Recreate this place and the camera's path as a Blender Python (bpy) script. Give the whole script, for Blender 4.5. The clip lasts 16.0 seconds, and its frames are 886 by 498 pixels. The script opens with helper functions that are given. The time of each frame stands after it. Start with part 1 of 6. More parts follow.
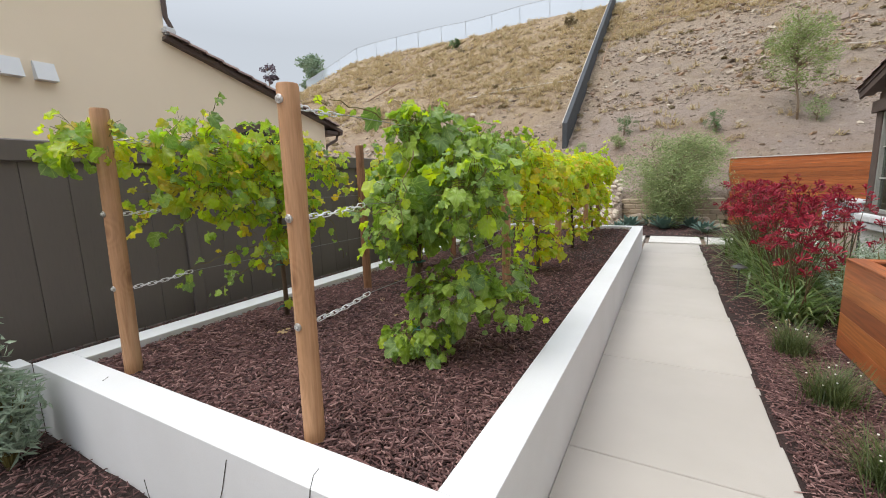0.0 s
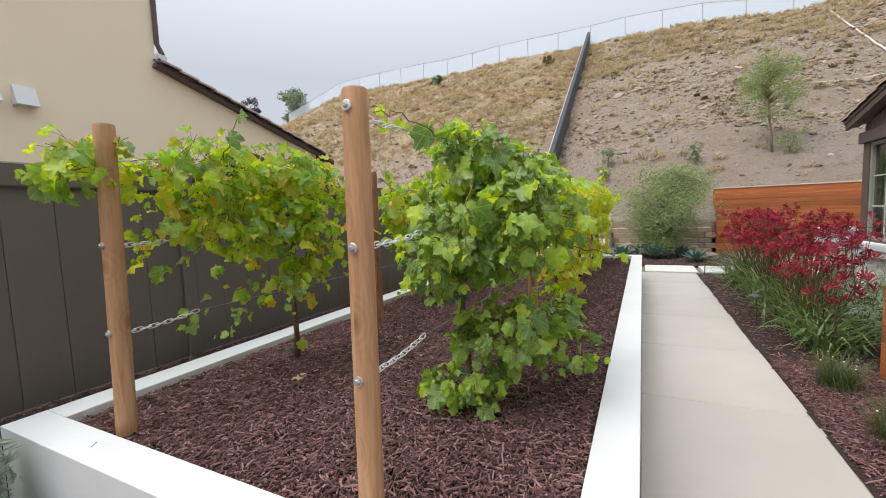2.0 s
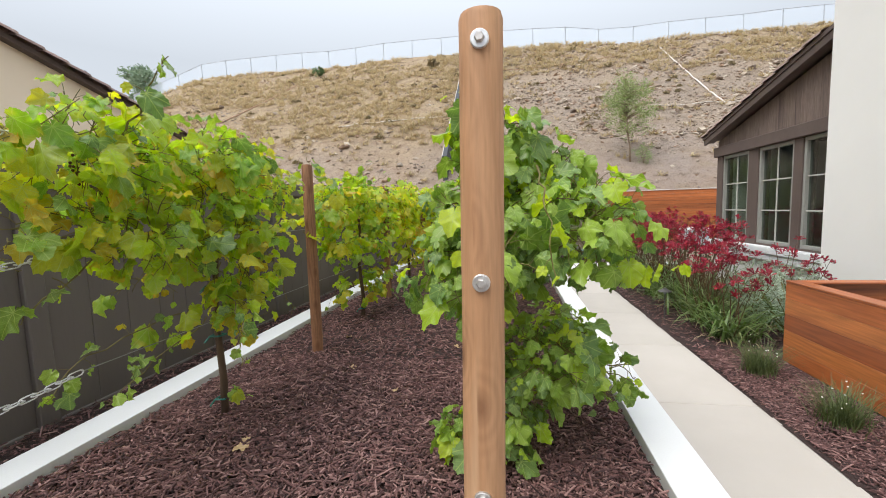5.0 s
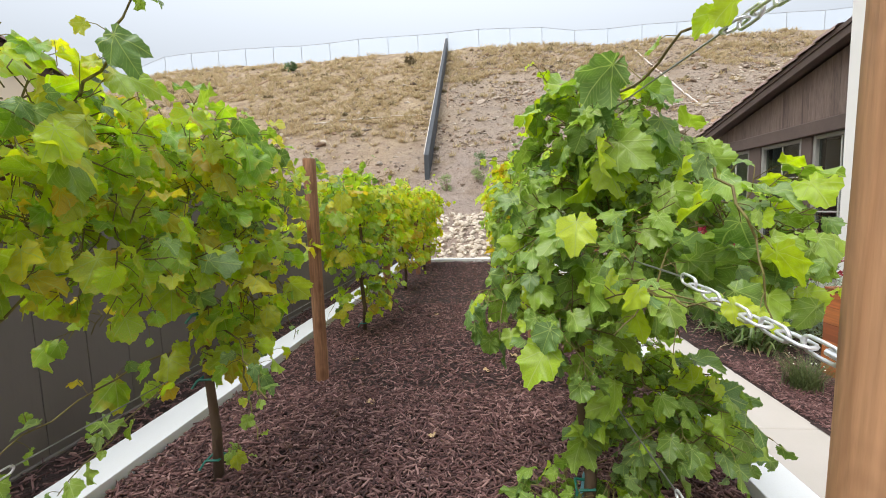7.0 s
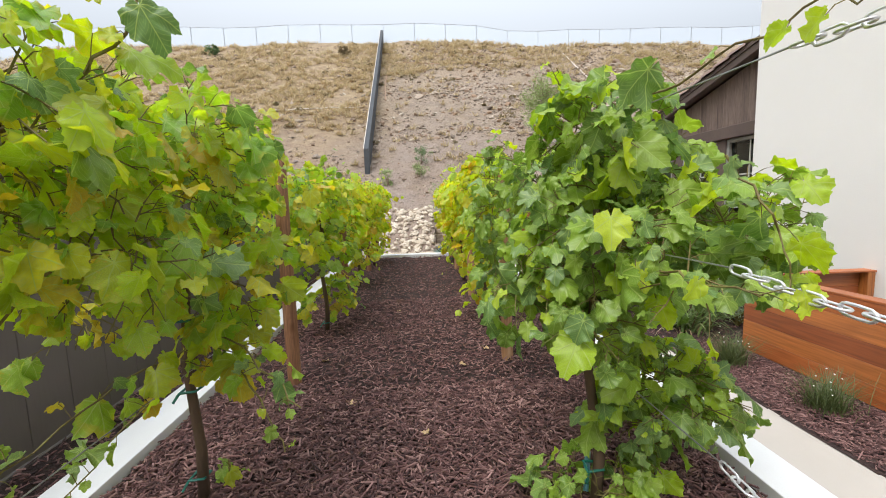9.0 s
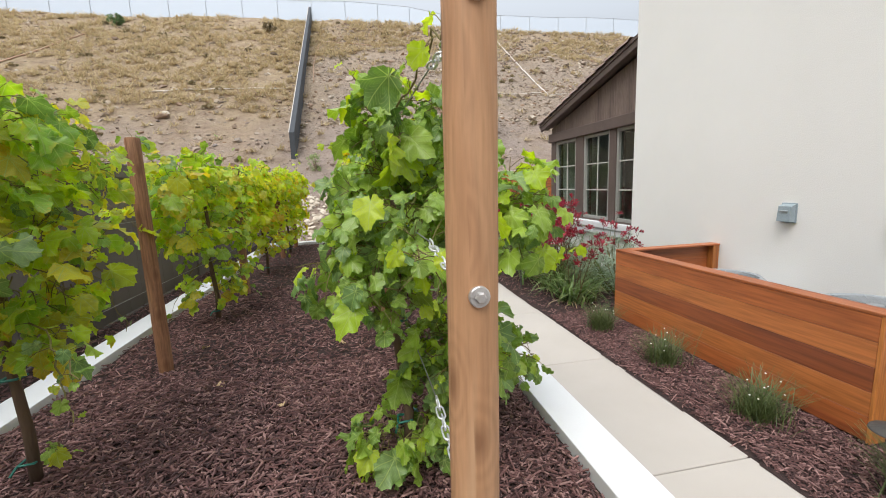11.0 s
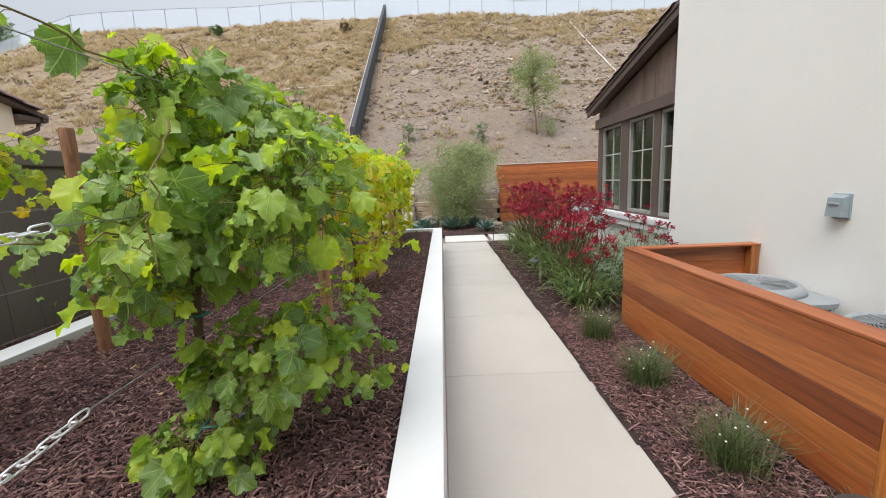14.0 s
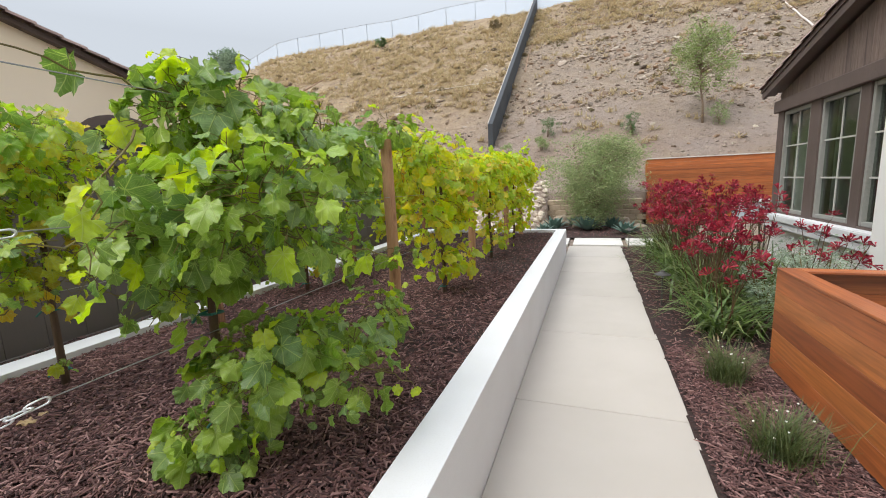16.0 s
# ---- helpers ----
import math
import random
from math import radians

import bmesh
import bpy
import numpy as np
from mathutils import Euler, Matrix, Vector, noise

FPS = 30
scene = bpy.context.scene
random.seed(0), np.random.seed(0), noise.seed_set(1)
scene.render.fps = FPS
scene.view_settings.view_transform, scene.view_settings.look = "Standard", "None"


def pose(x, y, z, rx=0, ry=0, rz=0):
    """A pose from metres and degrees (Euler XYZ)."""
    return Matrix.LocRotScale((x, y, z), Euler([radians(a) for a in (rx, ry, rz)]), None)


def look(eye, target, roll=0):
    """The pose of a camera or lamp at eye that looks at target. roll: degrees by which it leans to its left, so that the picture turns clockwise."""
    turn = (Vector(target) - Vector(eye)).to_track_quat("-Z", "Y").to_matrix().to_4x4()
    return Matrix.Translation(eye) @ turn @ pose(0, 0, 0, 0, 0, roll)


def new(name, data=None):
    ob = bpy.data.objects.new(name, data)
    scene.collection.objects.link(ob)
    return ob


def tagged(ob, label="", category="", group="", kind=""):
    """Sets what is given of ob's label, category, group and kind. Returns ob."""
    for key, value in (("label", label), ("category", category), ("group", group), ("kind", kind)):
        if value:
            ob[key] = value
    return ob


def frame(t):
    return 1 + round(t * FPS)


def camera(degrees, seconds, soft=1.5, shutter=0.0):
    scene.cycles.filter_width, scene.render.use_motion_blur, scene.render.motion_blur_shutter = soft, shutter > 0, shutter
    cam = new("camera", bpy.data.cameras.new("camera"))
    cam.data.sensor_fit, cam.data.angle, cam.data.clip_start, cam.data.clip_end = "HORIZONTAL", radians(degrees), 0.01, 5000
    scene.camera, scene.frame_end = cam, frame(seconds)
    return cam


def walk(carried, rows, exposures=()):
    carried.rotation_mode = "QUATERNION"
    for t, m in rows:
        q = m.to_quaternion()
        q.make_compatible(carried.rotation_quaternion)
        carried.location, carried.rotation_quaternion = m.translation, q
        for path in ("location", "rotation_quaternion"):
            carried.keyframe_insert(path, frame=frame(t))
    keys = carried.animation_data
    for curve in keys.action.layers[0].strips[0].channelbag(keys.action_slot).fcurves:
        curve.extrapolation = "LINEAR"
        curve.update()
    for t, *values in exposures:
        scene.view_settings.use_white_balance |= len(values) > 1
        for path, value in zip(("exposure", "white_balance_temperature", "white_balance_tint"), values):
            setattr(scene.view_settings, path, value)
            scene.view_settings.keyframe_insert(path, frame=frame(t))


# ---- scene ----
cam = camera(94.3, 16.0, soft=1.0)
PATH = [
    (0, (0.508, -0.983, 1.725), (-0.446, 0.745, 1.407), -1.9),
    (0.5, (0.383, -0.916, 1.732), (-0.567, 0.829, 1.496), -2.0),
    (1, (0.179, -0.851, 1.733), (-0.754, 0.908, 1.548), -2.1),
    (1.5, (0.082, -0.855, 1.736), (-0.828, 0.918, 1.565), -2.1),
    (2, (0.004, -0.919, 1.705), (-0.868, 0.872, 1.533), -2.1),
    (2.5, (-0.084, -0.877, 1.712), (-0.906, 0.937, 1.534), -2.2),
    (3, (-0.22, -0.715, 1.71), (-0.998, 1.119, 1.534), -2.1),
    (3.5, (-0.308, -0.637, 1.703), (-1.042, 1.215, 1.528), -2.1),
    (4, (-0.464, -0.624, 1.701), (-1.106, 1.261, 1.524), -1.9),
    (4.5, (-0.708, -0.639, 1.733), (-1.185, 1.295, 1.551), -2.0),
    (4.7, (-0.776, -0.638, 1.742), (-1.176, 1.313, 1.553), -1.8),
    (6.8, (-1.236, -0.17, 1.78), (-1.439, 1.81, 1.584), -1.7),
    (7, (-1.328, -0.158, 1.785), (-1.531, 1.822, 1.587), -1.8),
    (7.5, (-1.545, -0.158, 1.806), (-1.715, 1.824, 1.6), -1.5),
    (8, (-1.626, -0.161, 1.785), (-1.725, 1.825, 1.576), -1.8),
    (8.5, (-1.649, -0.16, 1.797), (-1.652, 1.828, 1.577), -1.8),
    (9, (-1.631, -0.156, 1.798), (-1.523, 1.827, 1.567), -1.7),
    (9.5, (-1.577, -0.164, 1.799), (-1.351, 1.807, 1.544), -1.7),
    (10, (-1.467, -0.209, 1.79), (-1.147, 1.746, 1.514), -1.7),
    (10.2, (-1.406, -0.257, 1.799), (-1.059, 1.691, 1.511), -1.8),
    (12.3, (-0.646, -0.631, 1.763), (-0.269, 1.305, 1.434), -2.2),
    (12.5, (-0.607, -0.656, 1.761), (-0.243, 1.282, 1.427), -2.2),
    (13, (-0.467, -0.572, 1.704), (-0.161, 1.378, 1.377), -2.5),
    (13.5, (-0.192, -0.35, 1.687), (-0.012, 1.614, 1.357), -2.4),
    (14, (0.037, -0.254, 1.696), (0.031, 1.719, 1.368), -2.4),
    (14.5, (0.294, -0.219, 1.665), (0.072, 1.743, 1.345), -2.3),
    (15, (0.395, -0.178, 1.684), (-0.023, 1.752, 1.363), -2.3),
    (15.5, (0.479, -0.015, 1.718), (-0.093, 1.874, 1.393), -2.4),
    (16, (0.555, 0.1, 1.708), (-0.128, 1.953, 1.391), -2.4),
]
walk(cam, [(t, look(eye, target, roll)) for t, eye, target, roll in PATH],
     [(0, 0.63), (1.5, 0.64), (4.5, 0.80), (7, 0.91), (9.5, 0.89), (12.5, 0.65), (15, 0.73), (16, 0.75)])

# ---------------- world and light ----------------
world = bpy.data.worlds.new("overcast_sky")
scene.world = world
world.use_nodes = True
wn, wl = world.node_tree.nodes, world.node_tree.links
sky = wn.new("ShaderNodeTexSky")
sky.sky_type, sky.sun_disc = "NISHITA", False
sky.sun_elevation, sky.sun_rotation, sky.dust_density = radians(50), radians(222), 3.0
cloud = wn.new("ShaderNodeMix")
cloud.data_type = "RGBA"
cloud.inputs["Factor"].default_value = 0.82
cloud.inputs["B"].default_value = (10.0, 10.7, 11.6, 1)
wl.new(sky.outputs["Color"], cloud.inputs["A"])
# an overcast sky is about three times as bright overhead as at the horizon
wc = wn.new("ShaderNodeTexCoord")
ws = wn.new("ShaderNodeSeparateXYZ")
wr = wn.new("ShaderNodeMapRange")
wr.inputs["From Min"].default_value, wr.inputs["From Max"].default_value = 0.3, 1.0
wr.inputs["To Min"].default_value, wr.inputs["To Max"].default_value = 0.45, 1.2
wm = wn.new("ShaderNodeVectorMath")
wm.operation = "SCALE"
wl.new(wc.outputs["Generated"], ws.inputs["Vector"])
wl.new(ws.outputs["Z"], wr.inputs["Value"])
wl.new(cloud.outputs["Result"], wm.inputs[0])
wl.new(wr.outputs["Result"], wm.inputs["Scale"])
wl.new(wm.outputs["Vector"], wn["Background"].inputs["Color"])
wn["Background"].inputs["Strength"].default_value = 0.1
sun = new("sun", bpy.data.lights.new("sun", "SUN"))
sun.data.energy, sun.data.angle, sun.data.color = 1.7, radians(40), (1.0, 0.975, 0.94)
sun.matrix_world = look((0, 0, 60), (22, 30, 0))
tagged(sun, "soft sun behind an even overcast sky", "sun", kind="structure")


# ---------------- materials ----------------
def material(name):
    m = bpy.data.materials.new(name)
    m.use_nodes = True
    return m, m.node_tree.nodes, m.node_tree.links, m.node_tree.nodes["Principled BSDF"]


def surface(name, a, b, scale=6.0, rough=0.8, bump=0.3, fine=60.0, c=None, stretch=(1, 1, 1), metal=0.0, vary=0.0, coords="Object", stain=0.35, depth=0.01):
    """Two tones mixed by coarse noise, a third by fine grain, with relief of the grain."""
    m, n, l, p = material(name)
    tc = n.new("ShaderNodeTexCoord")
    mp = n.new("ShaderNodeMapping")
    mp.inputs["Scale"].default_value = stretch
    l.new(tc.outputs[coords], mp.inputs["Vector"])
    co = n.new("ShaderNodeTexNoise")
    co.inputs["Scale"].default_value, co.inputs["Detail"].default_value, co.inputs["Roughness"].default_value = scale, 6, 0.6
    gr = n.new("ShaderNodeTexNoise")
    gr.inputs["Scale"].default_value, gr.inputs["Detail"].default_value = fine, 5
    l.new(mp.outputs["Vector"], co.inputs["Vector"])
    l.new(mp.outputs["Vector"], gr.inputs["Vector"])
    ramp = n.new("ShaderNodeMapRange")
    ramp.inputs["From Min"].default_value, ramp.inputs["From Max"].default_value = 0.35, 0.65
    l.new(co.outputs["Fac"], ramp.inputs["Value"])
    mix = n.new("ShaderNodeMix")
    mix.data_type = "RGBA"
    mix.inputs["A"].default_value, mix.inputs["B"].default_value = (*a, 1), (*b, 1)
    l.new(ramp.outputs["Result"], mix.inputs["Factor"])
    c = c or tuple(v * 0.72 for v in a)
    mix2 = n.new("ShaderNodeMix")
    mix2.data_type = "RGBA"
    mix2.inputs["B"].default_value = (*c, 1)
    l.new(mix.outputs["Result"], mix2.inputs["A"])
    r2 = n.new("ShaderNodeMapRange")
    r2.inputs["From Min"].default_value, r2.inputs["From Max"].default_value, r2.inputs["To Max"].default_value = 0.48, 0.75, stain * 2
    l.new(gr.outputs["Fac"], r2.inputs["Value"])
    l.new(r2.outputs["Result"], mix2.inputs["Factor"])
    out = mix2.outputs["Result"]
    if vary:
        oi = n.new("ShaderNodeObjectInfo")
        mr = n.new("ShaderNodeMapRange")
        mr.inputs["To Min"].default_value, mr.inputs["To Max"].default_value = 1 - vary, 1 + vary
        l.new(oi.outputs["Random"], mr.inputs["Value"])
        hs = n.new("ShaderNodeHueSaturation")
        l.new(mr.outputs["Result"], hs.inputs["Value"])
        l.new(out, hs.inputs["Color"])
        out = hs.outputs["Color"]
    l.new(out, p.inputs["Base Color"])
    bp = n.new("ShaderNodeBump")
    bp.inputs["Strength"].default_value, bp.inputs["Distance"].default_value = bump, depth
    l.new(gr.outputs["Fac"], bp.inputs["Height"])
    l.new(bp.outputs["Normal"], p.inputs["Normal"])
    p.inputs["Roughness"].default_value, p.inputs["Metallic"].default_value = rough, metal
    return m


def chips_material(name, tones, rough=0.85):
    """Each small piece takes one tone of a ramp by chance."""
    m, n, l, p = material(name)
    geo = n.new("ShaderNodeNewGeometry")
    oi = n.new("ShaderNodeObjectInfo")
    add = n.new("ShaderNodeMath")
    add.operation = "ADD"
    fr = n.new("ShaderNodeMath")
    fr.operation = "FRACT"
    l.new(geo.outputs["Random Per Island"], add.inputs[0])
    l.new(oi.outputs["Random"], add.inputs[1])
    l.new(add.outputs["Value"], fr.inputs[0])
    ramp = n.new("ShaderNodeValToRGB")
    e = ramp.color_ramp.elements
    e[0].position, e[0].color = 0, (*tones[0], 1)
    e[1].position, e[1].color = 1, (*tones[-1], 1)
    for i, t in enumerate(tones[1:-1]):
        e.new((i + 1) / (len(tones) - 1)).color = (*t, 1)
    l.new(fr.outputs["Value"], ramp.inputs["Fac"])
    tc = n.new("ShaderNodeTexCoord")
    gr = n.new("ShaderNodeTexNoise")
    gr.inputs["Scale"].default_value, gr.inputs["Detail"].default_value = 45, 4
    l.new(tc.outputs["Object"], gr.inputs["Vector"])
    mr = n.new("ShaderNodeMapRange")
    mr.inputs["To Min"].default_value, mr.inputs["To Max"].default_value = 0.65, 1.35
    l.new(gr.outputs["Fac"], mr.inputs["Value"])
    hs = n.new("ShaderNodeHueSaturation")
    l.new(ramp.outputs["Color"], hs.inputs["Color"])
    l.new(mr.outputs["Result"], hs.inputs["Value"])
    l.new(hs.outputs["Color"], p.inputs["Base Color"])
    p.inputs["Roughness"].default_value = rough
    return m, n, l, p, hs


def veined(n, l, p, hs, edge):
    """Pale veins fanning from the stalk, puckers between them, a turning edge."""
    def calc(op, x, y=0.0):
        k = n.new("ShaderNodeMath")
        k.operation = op
        for i, v in enumerate((x, y)):
            if isinstance(v, (int, float)):
                k.inputs[i].default_value = v
            else:
                l.new(v, k.inputs[i])
        return k.outputs["Value"]

    def remap(v, lo, hi, a0=0.0, a1=1.0):
        r = n.new("ShaderNodeMapRange")
        for s, q in (("From Min", lo), ("From Max", hi), ("To Min", a0), ("To Max", a1)):
            r.inputs[s].default_value = q
        l.new(v, r.inputs["Value"])
        return r.outputs["Result"]

    uv = n.new("ShaderNodeUVMap")
    uv.uv_map = "leaf"
    s = n.new("ShaderNodeSeparateXYZ")
    l.new(uv.outputs["UV"], s.inputs["Vector"])
    u, v = s.outputs["X"], calc("SUBTRACT", s.outputs["Y"], 0.08)
    r = calc("SQRT", calc("ADD", calc("MULTIPLY", u, u), calc("MULTIPLY", v, v)))
    th = calc("ARCTAN2", u, v)
    off = calc("ABSOLUTE", calc("SUBTRACT", calc("FRACT", calc("ADD", calc("DIVIDE", th, 0.74), 0.5)), 0.5))
    dist = calc("MULTIPLY", off, r)
    side = calc("ABSOLUTE", calc("SUBTRACT", calc("FRACT", calc("ADD", calc("MULTIPLY", r, 9.0), calc("MULTIPLY", off, -5.0))), 0.5))
    vein = calc("MAXIMUM", remap(dist, 0.008, 0.022, 0.65, 0.0), remap(side, 0.03, 0.10, 0.3, 0.0))
    mx = n.new("ShaderNodeMix")
    mx.data_type = "RGBA"
    mx.inputs["B"].default_value = (0.45, 0.55, 0.16, 1)
    l.new(vein, mx.inputs["Factor"])
    l.new(hs.outputs["Color"], mx.inputs["A"])
    last = mx.outputs["Result"]
    if edge:
        tc = n.new("ShaderNodeTexCoord")
        nz = n.new("ShaderNodeTexNoise")
        nz.inputs["Scale"].default_value, nz.inputs["Detail"].default_value = 14.0, 4
        l.new(tc.outputs["Object"], nz.inputs["Vector"])
        dc = calc("SUBTRACT", s.outputs["Y"], 0.36)
        rc = calc("SQRT", calc("ADD", calc("MULTIPLY", u, u), calc("MULTIPLY", dc, dc)))
        f = remap(calc("ADD", calc("MULTIPLY", rc, 0.5), nz.outputs["Fac"]), 0.74, 0.95, 0.0, 0.65)
        m2 = n.new("ShaderNodeMix")
        m2.data_type = "RGBA"
        m2.inputs["B"].default_value = (*edge, 1)
        l.new(f, m2.inputs["Factor"])
        l.new(last, m2.inputs["A"])
        last = m2.outputs["Result"]
    bp = n.new("ShaderNodeBump")
    bp.inputs["Strength"].default_value, bp.inputs["Distance"].default_value = 0.5, 0.004
    l.new(calc("MULTIPLY", vein, -1.0), bp.inputs["Height"])
    l.new(bp.outputs["Normal"], p.inputs["Normal"])
    out = n.new("ShaderNodeHueSaturation")
    l.new(last, out.inputs["Color"])
    l.new(out.outputs["Color"], p.inputs["Base Color"])
    return out


def leaf_material(name, tones, through_light=0.35, rough=0.4, veins=False, edge=None):
    m, n, l, p, hs = chips_material(name, tones, rough)
    if veins:
        hs = veined(n, l, p, hs, edge)
    tr = n.new("ShaderNodeBsdfTranslucent")
    g = n.new("ShaderNodeHueSaturation")
    g.inputs["Saturation"].default_value, g.inputs["Value"].default_value = 1.1, 1.5
    l.new(hs.outputs["Color"], g.inputs["Color"])
    l.new(g.outputs["Color"], tr.inputs["Color"])
    mx = n.new("ShaderNodeMixShader")
    mx.inputs["Fac"].default_value = through_light
    l.new(p.outputs["BSDF"], mx.inputs[1])
    l.new(tr.outputs["BSDF"], mx.inputs[2])
    l.new(mx.outputs["Shader"], n["Material Output"].inputs["Surface"])
    return m


def wood_material(name, a, b, c, along="Y", rough=0.55, vary=0.25, rings=7.0, coat=0.0, knots=False, swirl=1.2, fine=(0.72, 1.2)):
    """Long grain along one axis of the object, knots and streaks."""
    m, n, l, p = material(name)
    tc = n.new("ShaderNodeTexCoord")
    oi = n.new("ShaderNodeObjectInfo")
    sh = n.new("ShaderNodeVectorMath")
    sh.operation = "MULTIPLY_ADD"
    sh.inputs[1].default_value = (1, 1, 1)
    cb = n.new("ShaderNodeCombineXYZ")
    ml = n.new("ShaderNodeMath")
    ml.operation = "MULTIPLY"
    ml.inputs[1].default_value = 37
    l.new(oi.outputs["Random"], ml.inputs[0])
    for i in range(3):
        l.new(ml.outputs["Value"], cb.inputs[i])
    l.new(tc.outputs["Object"], sh.inputs[0])
    l.new(cb.outputs["Vector"], sh.inputs[2])
    mp = n.new("ShaderNodeMapping")
    mp.inputs["Scale"].default_value = {"X": (0.05, 1, 1), "Y": (1, 0.05, 1), "Z": (1, 1, 0.07)}[along]
    l.new(sh.outputs["Vector"], mp.inputs["Vector"])
    g1 = n.new("ShaderNodeTexNoise")
    g1.inputs["Scale"].default_value, g1.inputs["Detail"].default_value, g1.inputs["Distortion"].default_value = rings, 6, swirl
    g2 = n.new("ShaderNodeTexNoise")
    g2.inputs["Scale"].default_value, g2.inputs["Detail"].default_value = rings * 14, 4
    l.new(mp.outputs["Vector"], g1.inputs["Vector"])
    l.new(mp.outputs["Vector"], g2.inputs["Vector"])
    ramp = n.new("ShaderNodeValToRGB")
    e = ramp.color_ramp.elements
    e[0].position, e[0].color = 0.3, (*a, 1)
    e[1].position, e[1].color = 0.72, (*c, 1)
    e.new(0.5).color = (*b, 1)
    l.new(g1.outputs["Fac"], ramp.inputs["Fac"])
    mr = n.new("ShaderNodeMapRange")
    mr.inputs["From Min"].default_value, mr.inputs["From Max"].default_value = 0.3, 0.7
    mr.inputs["To Min"].default_value, mr.inputs["To Max"].default_value = fine
    l.new(g2.outputs["Fac"], mr.inputs["Value"])
    mv = n.new("ShaderNodeMapRange")
    mv.inputs["To Min"].default_value, mv.inputs["To Max"].default_value = 1 - vary, 1 + vary
    l.new(oi.outputs["Random"], mv.inputs["Value"])
    mm = n.new("ShaderNodeMath")
    mm.operation = "MULTIPLY"
    l.new(mr.outputs["Result"], mm.inputs[0])
    l.new(mv.outputs["Result"], mm.inputs[1])
    hs = n.new("ShaderNodeHueSaturation")
    l.new(mm.outputs["Value"], hs.inputs["Value"])
    l.new(ramp.outputs["Color"], hs.inputs["Color"])
    l.new(hs.outputs["Color"], p.inputs["Base Color"])
    if knots:
        # knots laid out round the stem: arc length by height
        so = n.new("ShaderNodeSeparateXYZ")
        l.new(tc.outputs["Object"], so.inputs["Vector"])

        def calc(op, x, y=0.0):
            k = n.new("ShaderNodeMath")
            k.operation = op
            for i, v in enumerate((x, y)):
                if isinstance(v, (int, float)):
                    k.inputs[i].default_value = v
                else:
                    l.new(v, k.inputs[i])
            return k.outputs["Value"]

        arc = calc("MULTIPLY", calc("ARCTAN2", so.outputs["X"], so.outputs["Y"]), 0.05)
        cv = n.new("ShaderNodeCombineXYZ")
        l.new(calc("ADD", arc, ml.outputs["Value"]), cv.inputs[0])
        l.new(calc("ADD", calc("MULTIPLY", so.outputs["Z"], 0.5), ml.outputs["Value"]), cv.inputs[1])
        vo = n.new("ShaderNodeTexVoronoi")
        vo.voronoi_dimensions = "2D"
        vo.inputs["Scale"].default_value = 6.0
        l.new(cv.outputs["Vector"], vo.inputs["Vector"])
        kd = calc("ADD", vo.outputs["Distance"], calc("MULTIPLY", calc("SUBTRACT", g1.outputs["Fac"], 0.5), 0.12))
        ringed = calc("MULTIPLY", calc("MULTIPLY", calc("ADD", calc("SINE", calc("MULTIPLY", kd, 62.0)), 1.0), 0.16), calc("MAXIMUM", 0.0, calc("SUBTRACT", 1.0, calc("MULTIPLY", kd, 2.2))))
        kr = n.new("ShaderNodeMapRange")
        kr.inputs["From Min"].default_value, kr.inputs["From Max"].default_value = 0.05, 0.17
        kr.inputs["To Min"].default_value, kr.inputs["To Max"].default_value = 0.62, 0.0
        l.new(kd, kr.inputs["Value"])
        kf = calc("MAXIMUM", kr.outputs["Result"], ringed)
        kx = n.new("ShaderNodeMix")
        kx.data_type = "RGBA"
        kx.inputs["B"].default_value = (0.13, 0.05, 0.02, 1)
        l.new(kf, kx.inputs["Factor"])
        l.new(hs.outputs["Color"], kx.inputs["A"])
        # pale worn streaks where the peeler bit deeper
        ws_ = n.new("ShaderNodeTexNoise")
        ws_.inputs["Scale"].default_value, ws_.inputs["Detail"].default_value = 16, 3
        l.new(mp.outputs["Vector"], ws_.inputs["Vector"])
        wr_ = n.new("ShaderNodeMapRange")
        wr_.inputs["From Min"].default_value, wr_.inputs["From Max"].default_value, wr_.inputs["To Max"].default_value = 0.58, 0.72, 0.6
        l.new(ws_.outputs["Fac"], wr_.inputs["Value"])
        wx = n.new("ShaderNodeMix")
        wx.data_type = "RGBA"
        wx.inputs["B"].default_value = (0.56, 0.37, 0.22, 1)
        l.new(wr_.outputs["Result"], wx.inputs["Factor"])
        l.new(kx.outputs["Result"], wx.inputs["A"])
        l.new(wx.outputs["Result"], p.inputs["Base Color"])
    bp = n.new("ShaderNodeBump")
    bp.inputs["Strength"].default_value, bp.inputs["Distance"].default_value = 0.35, 0.004
    l.new(g2.outputs["Fac"], bp.inputs["Height"])
    l.new(bp.outputs["Normal"], p.inputs["Normal"])
    p.inputs["Roughness"].default_value = rough
    p.inputs["Coat Weight"].default_value = coat
    return m


